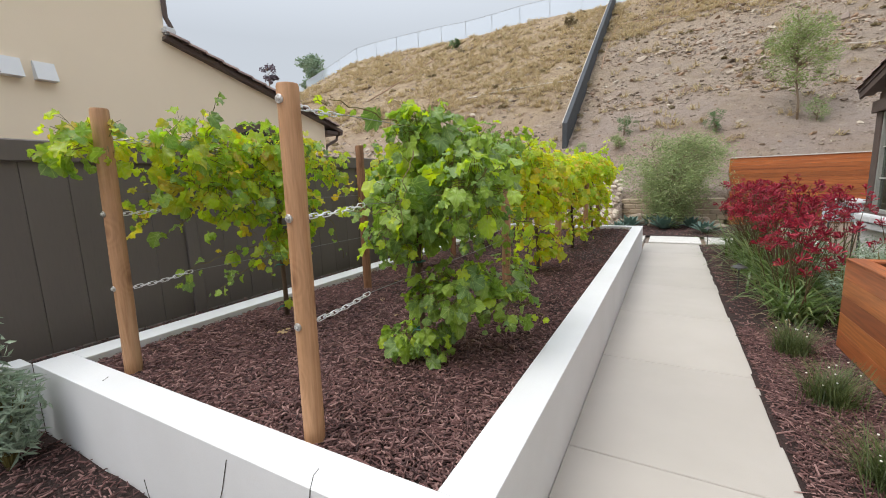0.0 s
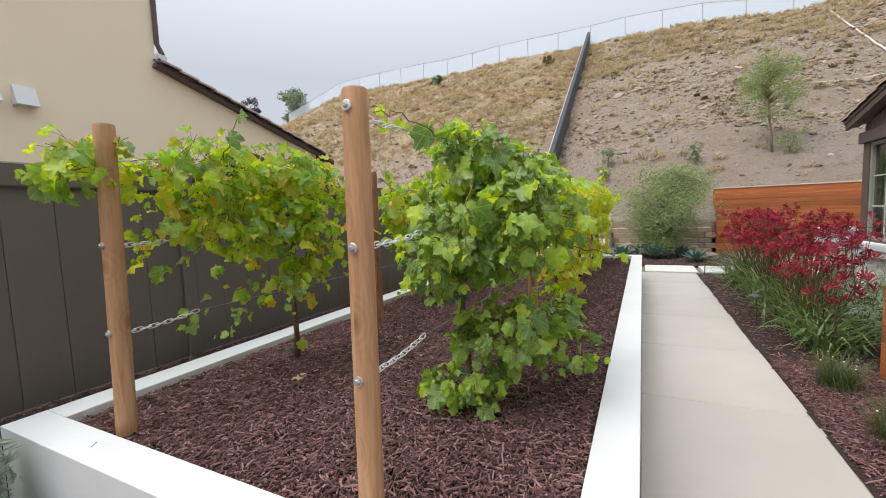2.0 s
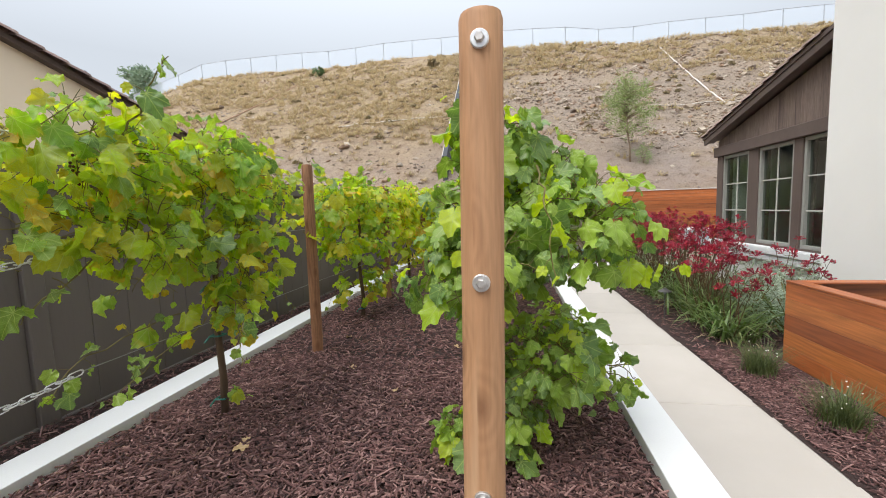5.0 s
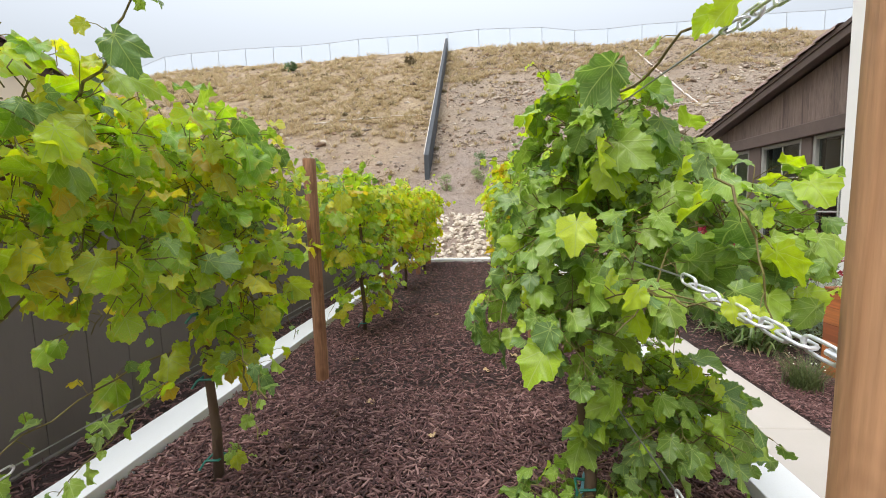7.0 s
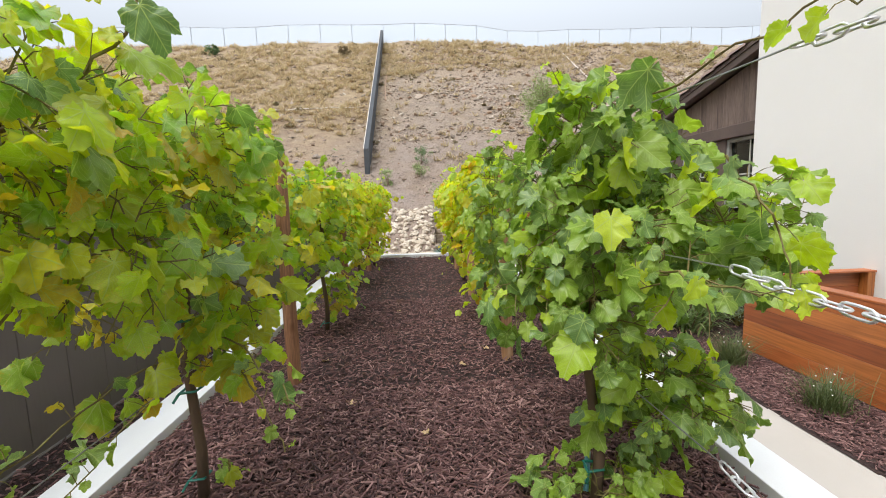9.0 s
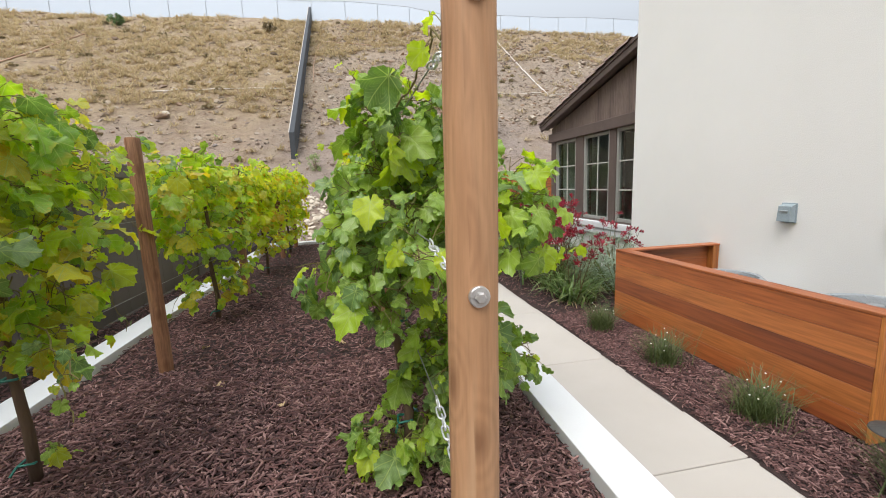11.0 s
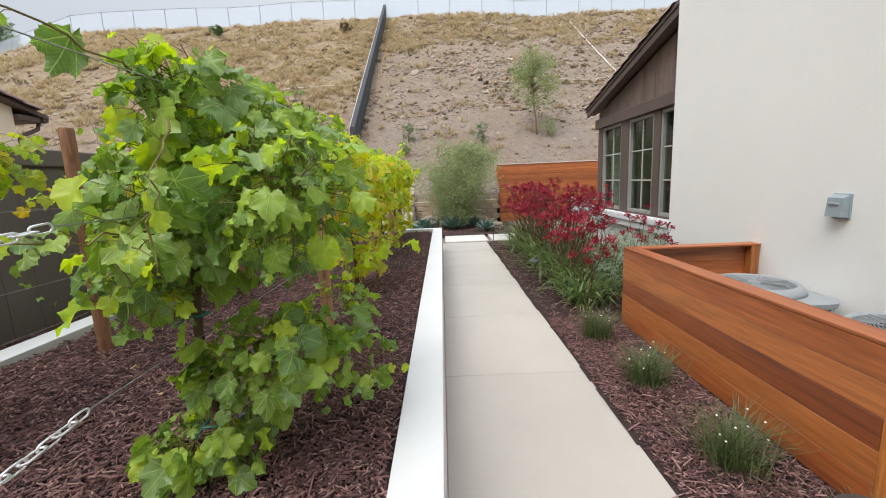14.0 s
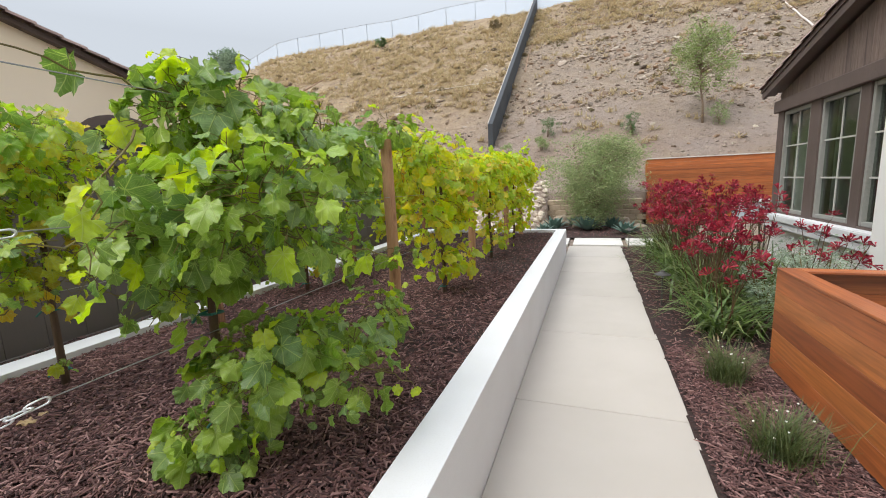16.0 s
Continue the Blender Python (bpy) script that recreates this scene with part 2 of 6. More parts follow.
def hill_material():
    """Dry slope: tan grass and brown soil on one flank, grey stony soil on the other and low down."""
    m, n, l, p = material("dry_hill_soil")
    tc = n.new("ShaderNodeTexCoord")
    sx = n.new("ShaderNodeSeparateXYZ")
    l.new(tc.outputs["Object"], sx.inputs["Vector"])

    def noise_of(scale, detail=6, rough=0.6):
        t = n.new("ShaderNodeTexNoise")
        t.inputs["Scale"].default_value, t.inputs["Detail"].default_value, t.inputs["Roughness"].default_value = scale, detail, rough
        l.new(tc.outputs["Object"], t.inputs["Vector"])
        return t.outputs["Fac"]

    def remap(v, a, b):
        r = n.new("ShaderNodeMapRange")
        r.inputs["From Min"].default_value, r.inputs["From Max"].default_value = a, b
        l.new(v, r.inputs["Value"])
        return r.outputs["Result"]

    def blend(f, a, b):
        x = n.new("ShaderNodeMix")
        x.data_type = "RGBA"
        l.new(f, x.inputs["Factor"])
        for s, v in (("A", a), ("B", b)):
            if isinstance(v, tuple):
                x.inputs[s].default_value = (*v, 1)
            else:
                l.new(v, x.inputs[s])
        return x.outputs["Result"]

    def calc(op, a, b):
        x = n.new("ShaderNodeMath")
        x.operation = op
        for i, v in enumerate((a, b)):
            if isinstance(v, (int, float)):
                x.inputs[i].default_value = v
            else:
                l.new(v, x.inputs[i])
        return x.outputs["Value"]

    n1, n2, n3 = noise_of(0.25), noise_of(1.6), noise_of(9.0, 8, 0.7)
    grass = blend(remap(n2, 0.35, 0.65), (0.44, 0.335, 0.205), (0.33, 0.235, 0.15))
    grey = blend(remap(n2, 0.35, 0.65), (0.30, 0.235, 0.185), (0.38, 0.30, 0.225))
    red = blend(remap(n3, 0.35, 0.65), (0.33, 0.23, 0.175), (0.40, 0.305, 0.245))
    # the stony flank lies beyond the dark barrier, and along the foot of the slope
    flank = remap(calc("ADD", sx.outputs["X"], calc("MULTIPLY", n1, 6.0)), -2.2, 0.2)
    high = remap(calc("ADD", sx.outputs["Z"], calc("MULTIPLY", n1, 8.0)), 14.0, 19.0)
    stony = calc("MULTIPLY", flank, calc("SUBTRACT", 1.0, calc("MULTIPLY", high, 0.75)))
    base = blend(stony, grass, grey)
    foot = remap(calc("ADD", sx.outputs["Z"], calc("MULTIPLY", n1, 4.0)), 9.0, 5.0)
    base = blend(calc("MULTIPLY", foot, 0.75), base, blend(remap(n1, 0.42, 0.6), (0.37, 0.295, 0.255), red))
    speck = remap(n3, 0.55, 0.75)
    base = blend(calc("MULTIPLY", remap(noise_of(0.7), 0.52, 0.68), 0.5), base, blend(remap(n2, 0.4, 0.6), (0.40, 0.31, 0.19), (0.27, 0.185, 0.12)))
    base = blend(calc("MULTIPLY", speck, 0.45), base, (0.17, 0.13, 0.095))
    base = blend(calc("MULTIPLY", remap(noise_of(5.0), 0.62, 0.74), 0.6), base, (0.55, 0.48, 0.39))
    n4 = noise_of(2.8, 8, 0.75)
    base = blend(calc("MULTIPLY", remap(n4, 0.54, 0.64), 0.55), base, (0.135, 0.095, 0.065))
    base = blend(calc("MULTIPLY", remap(n4, 0.44, 0.36), 0.45), base, (0.46, 0.37, 0.25))
    l.new(base, p.inputs["Base Color"])
    bp = n.new("ShaderNodeBump")
    bp.inputs["Strength"].default_value, bp.inputs["Distance"].default_value = 1.0, 0.3
    l.new(calc("ADD", calc("MULTIPLY", n3, 0.4), n4), bp.inputs["Height"])
    l.new(bp.outputs["Normal"], p.inputs["Normal"])
    p.inputs["Roughness"].default_value = 0.95
    return m


M_CAP = surface("white_painted_cap", (0.72, 0.725, 0.735), (0.68, 0.685, 0.69), 1.6, 0.75, 0.25, 120, c=(0.62, 0.61, 0.60), stain=0.15, depth=0.003)
M_HOUSE = surface("cream_stucco", (0.81, 0.80, 0.77), (0.78, 0.77, 0.74), 0.7, 0.9, 0.45, 130, c=(0.76, 0.74, 0.69), stain=0.10, depth=0.005)
M_TAN = surface("tan_stucco", (0.90, 0.765, 0.585), (0.87, 0.735, 0.56), 0.5, 0.9, 0.4, 90, c=(0.83, 0.70, 0.53), stain=0.12, depth=0.006)
M_CONC = surface("broom_finished_concrete", (0.455, 0.42, 0.38), (0.415, 0.38, 0.34), 0.9, 0.8, 0.3, 200, c=(0.365, 0.335, 0.295), stain=0.2, vary=0.04, depth=0.002)
M_PAVER = surface("pale_concrete_paver", (0.62, 0.60, 0.56), (0.55, 0.53, 0.50), 2.0, 0.8, 0.3, 120, vary=0.06)
M_FENCE = surface("dark_brown_fence", (0.14, 0.117, 0.105), (0.125, 0.104, 0.093), 0.8, 0.6, 0.12, 60, c=(0.11, 0.092, 0.082), stain=0.2, vary=0.06, stretch=(1, 1, 0.15), depth=0.003)
M_SOIL = surface("dark_bark_soil", (0.05, 0.026, 0.022), (0.03, 0.016, 0.014), 9, 0.95, 1.0, 55, c=(0.02, 0.011, 0.009), stain=0.5, depth=0.03)
M_CHIP = chips_material("bark_chips", [(0.035, 0.018, 0.018), (0.115, 0.054, 0.05), (0.19, 0.095, 0.087), (0.07, 0.033, 0.031), (0.34, 0.20, 0.18), (0.14, 0.066, 0.061), (0.045, 0.024, 0.023)])[0]
M_CEDAR = wood_material("oiled_cedar", (0.33, 0.088, 0.022), (0.38, 0.112, 0.03), (0.22, 0.052, 0.016), "Y", 0.48, 0.12, 4, coat=0.1)
M_CEDARL = wood_material("oiled_cedar_light", (0.40, 0.125, 0.032), (0.44, 0.145, 0.038), (0.29, 0.078, 0.022), "Y", 0.48, 0.10, 4, coat=0.1)
M_CEDARD = wood_material("oiled_cedar_heartwood", (0.17, 0.042, 0.015), (0.28, 0.075, 0.022), (0.11, 0.028, 0.012), "Y", 0.48, 0.10, 3, coat=0.1)
M_CEDARX = wood_material("oiled_cedar_crosswise", (0.36, 0.10, 0.026), (0.42, 0.13, 0.036), (0.21, 0.052, 0.018), "X", 0.5, 0.28, 4, coat=0.1)
M_CEDARZ = wood_material("oiled_cedar_upright", (0.40, 0.13, 0.028), (0.46, 0.17, 0.04), (0.22, 0.06, 0.018), "Z", 0.45, 0.2)
M_POST = wood_material("lodgepole_post", (0.40, 0.215, 0.108), (0.45, 0.25, 0.13), (0.34, 0.172, 0.083), "Z", 0.65, 0.08, 9, knots=True, swirl=2.6, fine=(0.88, 1.1))
M_POSTD = wood_material("dark_stained_post", (0.25, 0.115, 0.058), (0.30, 0.145, 0.072), (0.17, 0.072, 0.035), "Z", 0.7, 0.1, 11, knots=True, swirl=2.2)
M_TIMBER = wood_material("weathered_brown_timber", (0.15, 0.108, 0.09), (0.185, 0.135, 0.112), (0.10, 0.068, 0.057), "Z", 0.75, 0.14, 8)
M_TRIM = surface("dark_brown_trim", (0.125, 0.09, 0.077), (0.105, 0.075, 0.064), 3, 0.65, 0.3, 60)
M_TILE = surface("brown_clay_tile", (0.38, 0.27, 0.23), (0.27, 0.19, 0.165), 2.5, 0.85, 0.4, 50, vary=0.2)
M_VINYL = surface("grey_window_vinyl", (0.32, 0.32, 0.295), (0.29, 0.29, 0.265), 2, 0.4, 0.05, 30)
M_MUNTIN = surface("pale_window_muntin", (0.56, 0.56, 0.51), (0.5, 0.5, 0.46), 2, 0.4, 0.05, 30)
M_STEEL = surface("galvanised_steel", (0.86, 0.87, 0.89), (0.74, 0.75, 0.77), 20, 0.36, 0.15, 90, metal=0.7)
M_BOLT = surface("dull_zinc", (0.66, 0.65, 0.64), (0.50, 0.48, 0.46), 40, 0.45, 0.2, 90, metal=0.8)
M_WIRE = surface("trellis_wire", (0.42, 0.42, 0.42), (0.3, 0.3, 0.3), 20, 0.5, 0.1, 90, metal=1.0)
M_GREYP = surface("grey_painted_metal", (0.25, 0.265, 0.275), (0.22, 0.235, 0.245), 3, 0.5, 0.1, 60)
M_COIL = surface("dark_coil_fins", (0.12, 0.128, 0.132), (0.09, 0.098, 0.102), 4, 0.55, 0.6, 160, stretch=(1, 1, 0.05))
M_VENT = surface("blue_grey_vent_plastic", (0.30, 0.36, 0.39), (0.27, 0.325, 0.355), 3, 0.5, 0.1, 60)
M_ACTOP = surface("pale_grey_metal", (0.31, 0.335, 0.35), (0.28, 0.30, 0.315), 3, 0.45, 0.1, 60)
M_DARK = surface("dark_bronze", (0.045, 0.042, 0.038), (0.06, 0.055, 0.05), 10, 0.5, 0.1, 80)
M_BLACK = surface("deep_black", (0.012, 0.012, 0.013), (0.018, 0.018, 0.02), 10, 0.7, 0.1, 80)
# the unlit look of the interior is put into these near-black tones
M_ROOM = surface("room_shade_green_grey", (0.05, 0.062, 0.05), (0.04, 0.05, 0.04), 2, 0.8, 0.1, 30)
M_BARRIER = surface("slate_barrier_cloth", (0.052, 0.058, 0.066), (0.043, 0.049, 0.055), 2.0, 0.8, 0.3, 20)
M_HILL = hill_material()
M_ROCK = chips_material("hill_stones", [(0.26, 0.205, 0.16), (0.38, 0.31, 0.235), (0.30, 0.24, 0.19), (0.50, 0.43, 0.34), (0.15, 0.115, 0.09), (0.31, 0.20, 0.125), (0.23, 0.19, 0.165)], 0.9)[0]
M_BOULDER = surface("tan_boulder", (0.34, 0.275, 0.205), (0.26, 0.205, 0.15), 3, 0.9, 0.8, 22, c=(0.18, 0.14, 0.10), depth=0.03, vary=0.15)
M_BLOCK = surface("tan_wall_block", (0.45, 0.36, 0.26), (0.38, 0.30, 0.215), 4, 0.9, 0.7, 30, vary=0.15, depth=0.02)
M_DRY = leaf_material("dry_grass", [(0.46, 0.37, 0.23), (0.38, 0.29, 0.17), (0.52, 0.43, 0.29), (0.34, 0.27, 0.16), (0.40, 0.35, 0.20)], 0.4, 0.9)
M_SCRUB = leaf_material("hill_scrub", [(0.19, 0.15, 0.08), (0.25, 0.19, 0.10), (0.15, 0.13, 0.07), (0.29, 0.22, 0.12)], 0.2, 0.7)
M_SAGE = leaf_material("grey_green_foliage", [(0.25, 0.32, 0.135), (0.33, 0.39, 0.175), (0.18, 0.24, 0.10), (0.40, 0.44, 0.22)], 0.3, 0.6)
M_TREE = leaf_material("young_tree_leaves", [(0.22, 0.297, 0.099), (0.297, 0.363, 0.132), (0.165, 0.231, 0.077), (0.33, 0.385, 0.165)], 0.3, 0.55)
M_FARTREE = leaf_material("far_tree_leaves", [(0.095, 0.165, 0.065), (0.15, 0.225, 0.095), (0.12, 0.195, 0.08)], 0.2, 0.6)
# leaf tones of the distant trees are lifted to imitate haze in the air
M_HAZETREE = leaf_material("haze_tinted_tree_leaves", [(0.20, 0.27, 0.18), (0.26, 0.33, 0.23), (0.17, 0.24, 0.16)], 0.3, 0.6)
M_PLUM = leaf_material("haze_tinted_purple_leaves", [(0.11, 0.08, 0.11), (0.15, 0.11, 0.14), (0.10, 0.09, 0.10)], 0.2, 0.6)
M_AGAVE = leaf_material("blue_green_agave", [(0.10, 0.17, 0.14), (0.13, 0.20, 0.165), (0.085, 0.15, 0.125)], 0.1, 0.5)
M_STRAP = leaf_material("strap_leaves", [(0.07, 0.125, 0.03), (0.12, 0.19, 0.045), (0.18, 0.25, 0.08), (0.05, 0.09, 0.026), (0.25, 0.29, 0.12)], 0.25, 0.32)
M_TUFT = leaf_material("fine_tuft_leaves", [(0.07, 0.10, 0.03), (0.10, 0.14, 0.045), (0.14, 0.17, 0.06), (0.055, 0.08, 0.025)], 0.25, 0.5)
M_RED = leaf_material("crimson_flowers", [(0.40, 0.022, 0.055), (0.27, 0.014, 0.042), (0.52, 0.05, 0.075), (0.17, 0.009, 0.03), (0.36, 0.018, 0.04)], 0.25, 0.6)
M_REDSTEM = surface("dark_red_stem", (0.11, 0.03, 0.02), (0.09, 0.09, 0.03), 8, 0.7, 0.1, 60)
M_WHITEFL = surface("white_petals", (0.8, 0.8, 0.74), (0.75, 0.74, 0.65), 8, 0.7, 0.1, 60)
M_LAV = leaf_material("silver_sage_leaves", [(0.32, 0.40, 0.30), (0.41, 0.49, 0.38), (0.25, 0.33, 0.24)], 0.25, 0.6)
M_LEAF_G = leaf_material("vine_leaves_green", [(0.19, 0.31, 0.045), (0.27, 0.40, 0.05), (0.11, 0.20, 0.045), (0.33, 0.46, 0.055), (0.16, 0.27, 0.065), (0.28, 0.41, 0.05), (0.13, 0.23, 0.07), (0.24, 0.34, 0.12)], 0.36, 0.33, veins=True)
M_LEAF_N = leaf_material("vine_leaves_young", [(0.41, 0.55, 0.045), (0.52, 0.61, 0.06), (0.34, 0.49, 0.04), (0.45, 0.56, 0.05)], 0.5, 0.38, veins=True)
M_LEAF_Y = leaf_material("vine_leaves_turning", [(0.36, 0.52, 0.04), (0.50, 0.60, 0.05), (0.25, 0.41, 0.045), (0.62, 0.57, 0.055), (0.40, 0.55, 0.05), (0.55, 0.38, 0.055), (0.30, 0.48, 0.05), (0.20, 0.35, 0.06), (0.44, 0.58, 0.05)], 0.52, 0.36, veins=True, edge=(0.60, 0.44, 0.06))
M_LEAF_YY = leaf_material("vine_leaves_yellow", [(0.42, 0.54, 0.04), (0.58, 0.60, 0.045), (0.31, 0.46, 0.04), (0.66, 0.57, 0.055), (0.46, 0.57, 0.05), (0.60, 0.38, 0.05), (0.28, 0.44, 0.05), (0.50, 0.62, 0.05)], 0.52, 0.38, veins=True, edge=(0.62, 0.46, 0.06))
M_VINEWOOD = surface("vine_bark", (0.12, 0.075, 0.045), (0.085, 0.052, 0.032), 12, 0.9, 0.8, 60, stretch=(1, 1, 0.2))
M_SHOOT = surface("vine_shoot", (0.17, 0.15, 0.035), (0.13, 0.09, 0.03), 12, 0.7, 0.2, 60)
M_BARK = surface("tree_bark", (0.30, 0.22, 0.15), (0.22, 0.16, 0.11), 9, 0.9, 0.6, 40)
M_TIE = surface("green_plant_tie", (0.01, 0.16, 0.12), (0.01, 0.12, 0.09), 9, 0.5, 0.1, 40)
M_BLUETAG = surface("pale_blue_tape", (0.16, 0.40, 0.52), (0.14, 0.34, 0.46), 9, 0.5, 0.1, 40)
M_BLUEBOX = surface("pale_blue_plastic", (0.55, 0.62, 0.67), (0.50, 0.57, 0.62), 5, 0.45, 0.05, 40)
M_HOSE = surface("orange_hose", (0.42, 0.27, 0.17), (0.36, 0.22, 0.14), 4, 0.6, 0.1, 30)
M_PIPE = surface("white_irrigation_pipe", (0.66, 0.60, 0.54), (0.56, 0.5, 0.45), 4, 0.6, 0.1, 30)
M_LEAFDRY = surface("fallen_dry_leaf", (0.50, 0.36, 0.20), (0.40, 0.26, 0.13), 20, 0.8, 0.2, 60)

M_GLASS, gn, gl, gp = material("window_glass")
gp.inputs["Base Color"].default_value = (0.42, 0.50, 0.45, 1)
gp.inputs["Roughness"].default_value, gp.inputs["Transmission Weight"].default_value = 0.02, 1.0
gp.inputs["IOR"].default_value = 1.45
M_MESH, gn, gl, gp = material("chain_link_mesh")
gp.inputs["Base Color"].default_value = (0.70, 0.80, 0.92, 1)
tb = gn.new("ShaderNodeBsdfTransparent")
mxs = gn.new("ShaderNodeMixShader")
mxs.inputs["Fac"].default_value = 0.45
gl.new(tb.outputs["BSDF"], mxs.inputs[1])
gl.new(gp.outputs["BSDF"], mxs.inputs[2])
gl.new(mxs.outputs["Shader"], gn["Material Output"].inputs["Surface"])
M_FPOST = surface("grey_fence_steel", (0.40, 0.44, 0.48), (0.34, 0.375, 0.41), 4, 0.5, 0.1, 30)


# ---------------- builders ----------------
def thing(name, label, category, group="", at=(0, 0, 0), kind=""):
    ob = new(name)
    ob.empty_display_size = 0.1
    ob.location = at
    return tagged(ob, label, category, group, kind)


def mesh_of(bm, name, mat, smooth=False):
    me = bpy.data.meshes.new(name)
    bm.normal_update()
    bm.to_mesh(me)
    bm.free()
    me.materials.append(mat)
    if smooth:
        me.shade_smooth()
    return me


def part(name, bm, mat, parent=None, label="", smooth=False):
    ob = new(name, mesh_of(bm, name, mat, smooth))
    ob.parent = parent
    if label:
        ob["label"] = label
    return ob


def single(name, bm, mat, label, category, group="", kind="", smooth=False):
    return tagged(part(name, bm, mat, None, "", smooth), label, category, group, kind)


def arrays(name, verts, faces, mat, parent=None, smooth=False, uv=None):
    me = bpy.data.meshes.new(name)
    me.from_pydata(np.asarray(verts).tolist(), [], np.asarray(faces).tolist())
    if uv is not None:
        me.uv_layers.new(name="leaf").data.foreach_set("uv", np.asarray(uv, dtype=np.float32).ravel())
    me.materials.append(mat)
    if smooth:
        me.shade_smooth()
    ob = new(name, me)
    ob.parent = parent
    return ob


def box(bm, x0, y0, z0, x1, y1, z1, bevel=0.0, seg=1, m=None):
    r = bmesh.ops.create_cube(bm, size=1.0, matrix=(m or Matrix()) @ Matrix.Translation(((x0 + x1) / 2, (y0 + y1) / 2, (z0 + z1) / 2)) @ Matrix.Diagonal((x1 - x0, y1 - y0, z1 - z0, 1)))
    if bevel:
        es = {e for v in r["verts"] for e in v.link_edges}
        bmesh.ops.bevel(bm, geom=list(es), offset=bevel, segments=seg, affect="EDGES")
    return bm


def boxed(*a, **k):
    return box(bmesh.new(), *a, **k)


def tube(bm, pts, radii, sides=8, cap=True):
    """A round tube through points, tapering by its radii."""
    pts = [Vector(p) for p in pts]
    if not hasattr(radii, "__len__"):
        radii = [radii] * len(pts)
    rings = []
    for i, p in enumerate(pts):
        d = (pts[min(i + 1, len(pts) - 1)] - pts[max(i - 1, 0)]).normalized()
        a = d.cross(Vector((0.31, 0.17, 1)) if abs(d.z) < 0.9 else Vector((1, 0.2, 0))).normalized()
        b = d.cross(a)
        rings.append([bm.verts.new(p + radii[i] * (math.cos(t) * a + math.sin(t) * b)) for t in (2 * math.pi * j / sides for j in range(sides))])
    for r0, r1 in zip(rings, rings[1:]):
        for j in range(sides):
            bm.faces.new((r0[j], r0[(j + 1) % sides], r1[(j + 1) % sides], r1[j]))
    if cap:
        bm.faces.new(rings[0][::-1])
        bm.faces.new(rings[-1])
    return bm


def disc_stack(bm, profile, sides=24, at=(0, 0, 0), m=None):
    """A turned body: (radius, height) pairs round the z axis."""
    rings = [[bm.verts.new((m or Matrix()) @ Vector((at[0] + r * math.cos(t), at[1] + r * math.sin(t), at[2] + z))) for t in (2 * math.pi * j / sides for j in range(sides))] for r, z in profile]
    for r0, r1 in zip(rings, rings[1:]):
        for j in range(sides):
            bm.faces.new((r0[j], r0[(j + 1) % sides], r1[(j + 1) % sides], r1[j]))
    bm.faces.new(rings[0][::-1])
    bm.faces.new(rings[-1])
    return bm


def prism(bm, outline, axis, a, b):
    """An outline of pairs drawn out along an axis from a to b."""
    put = {"x": lambda u, v, w: (w, u, v), "y": lambda u, v, w: (u, w, v), "z": lambda u, v, w: (u, v, w)}[axis]
    lo = [bm.verts.new(put(u, v, a)) for u, v in outline]
    hi = [bm.verts.new(put(u, v, b)) for u, v in outline]
    bm.faces.new(lo)
    bm.faces.new(hi[::-1])
    k = len(outline)
    for i in range(k):
        bm.faces.new((lo[i], hi[i], hi[(i + 1) % k], lo[(i + 1) % k]))
    bmesh.ops.recalc_face_normals(bm, faces=bm.faces[:])
    return bm


def scatter(template_v, template_f, places, turns, sizes):
    """Copies of one small mesh as arrays: places (n,3), turns (n,3,3), sizes (n,) or (n,3)."""
    tv, tf = np.asarray(template_v, float), np.asarray(template_f)
    sizes = np.asarray(sizes, float)
    sizes = sizes[:, None, None] if sizes.ndim == 1 else sizes[:, None, :]
    v = np.einsum("nij,nkj->nki", turns, tv[None] * sizes) + np.asarray(places)[:, None, :]
    f = tf[None] + (np.arange(len(v)) * len(tv))[:, None, None]
    return v.reshape(-1, 3), f.reshape(-1, tf.shape[1])


def turns_of(yaw, pitch, roll):
    cy, sy, cp, sp, cr, sr = np.cos(yaw), np.sin(yaw), np.cos(pitch), np.sin(pitch), np.cos(roll), np.sin(roll)
    o, i = np.zeros_like(yaw), np.ones_like(yaw)
    rz = np.stack([np.stack([cy, -sy, o], -1), np.stack([sy, cy, o], -1), np.stack([o, o, i], -1)], 1)
    rx = np.stack([np.stack([i, o, o], -1), np.stack([o, cp, -sp], -1), np.stack([o, sp, cp], -1)], 1)
    ry = np.stack([np.stack([cr, o, sr], -1), np.stack([o, i, o], -1), np.stack([-sr, o, cr], -1)], 1)
    return rz @ rx @ ry


rng = np.random.default_rng(7)


# ---------------- ground and hill ----------------
def hill(x, y):
    """Height of the ground: level yard, a slope of about 32 degrees, a plateau."""
    foot = 14.5 if x < -1.05 else 16.25 if x < 2.36 else 17.46
    if y < foot:
        return -0.06
    crest = 41.6 if x < -2 else 41.6 - min((x + 2) * 0.13, 1.6)
    rise = 1.6 + 0.63 * (min(y, crest) - 17)
    if x < -34:
        rise -= 0.30 * (-34 - x) * max(0, min(1, (y - 18) / 20))
    bumps = 0.0
    if y > foot + 1:
        bumps = 0.35 * noise.noise((x * 0.13, y * 0.13, 0)) + 0.14 * noise.noise((x * 0.6, y * 0.6, 3)) + 0.06 * noise.noise((x * 2.1, y * 2.1, 5))
    return max(-0.06, rise + bumps * min(1, (y - foot) / 4))


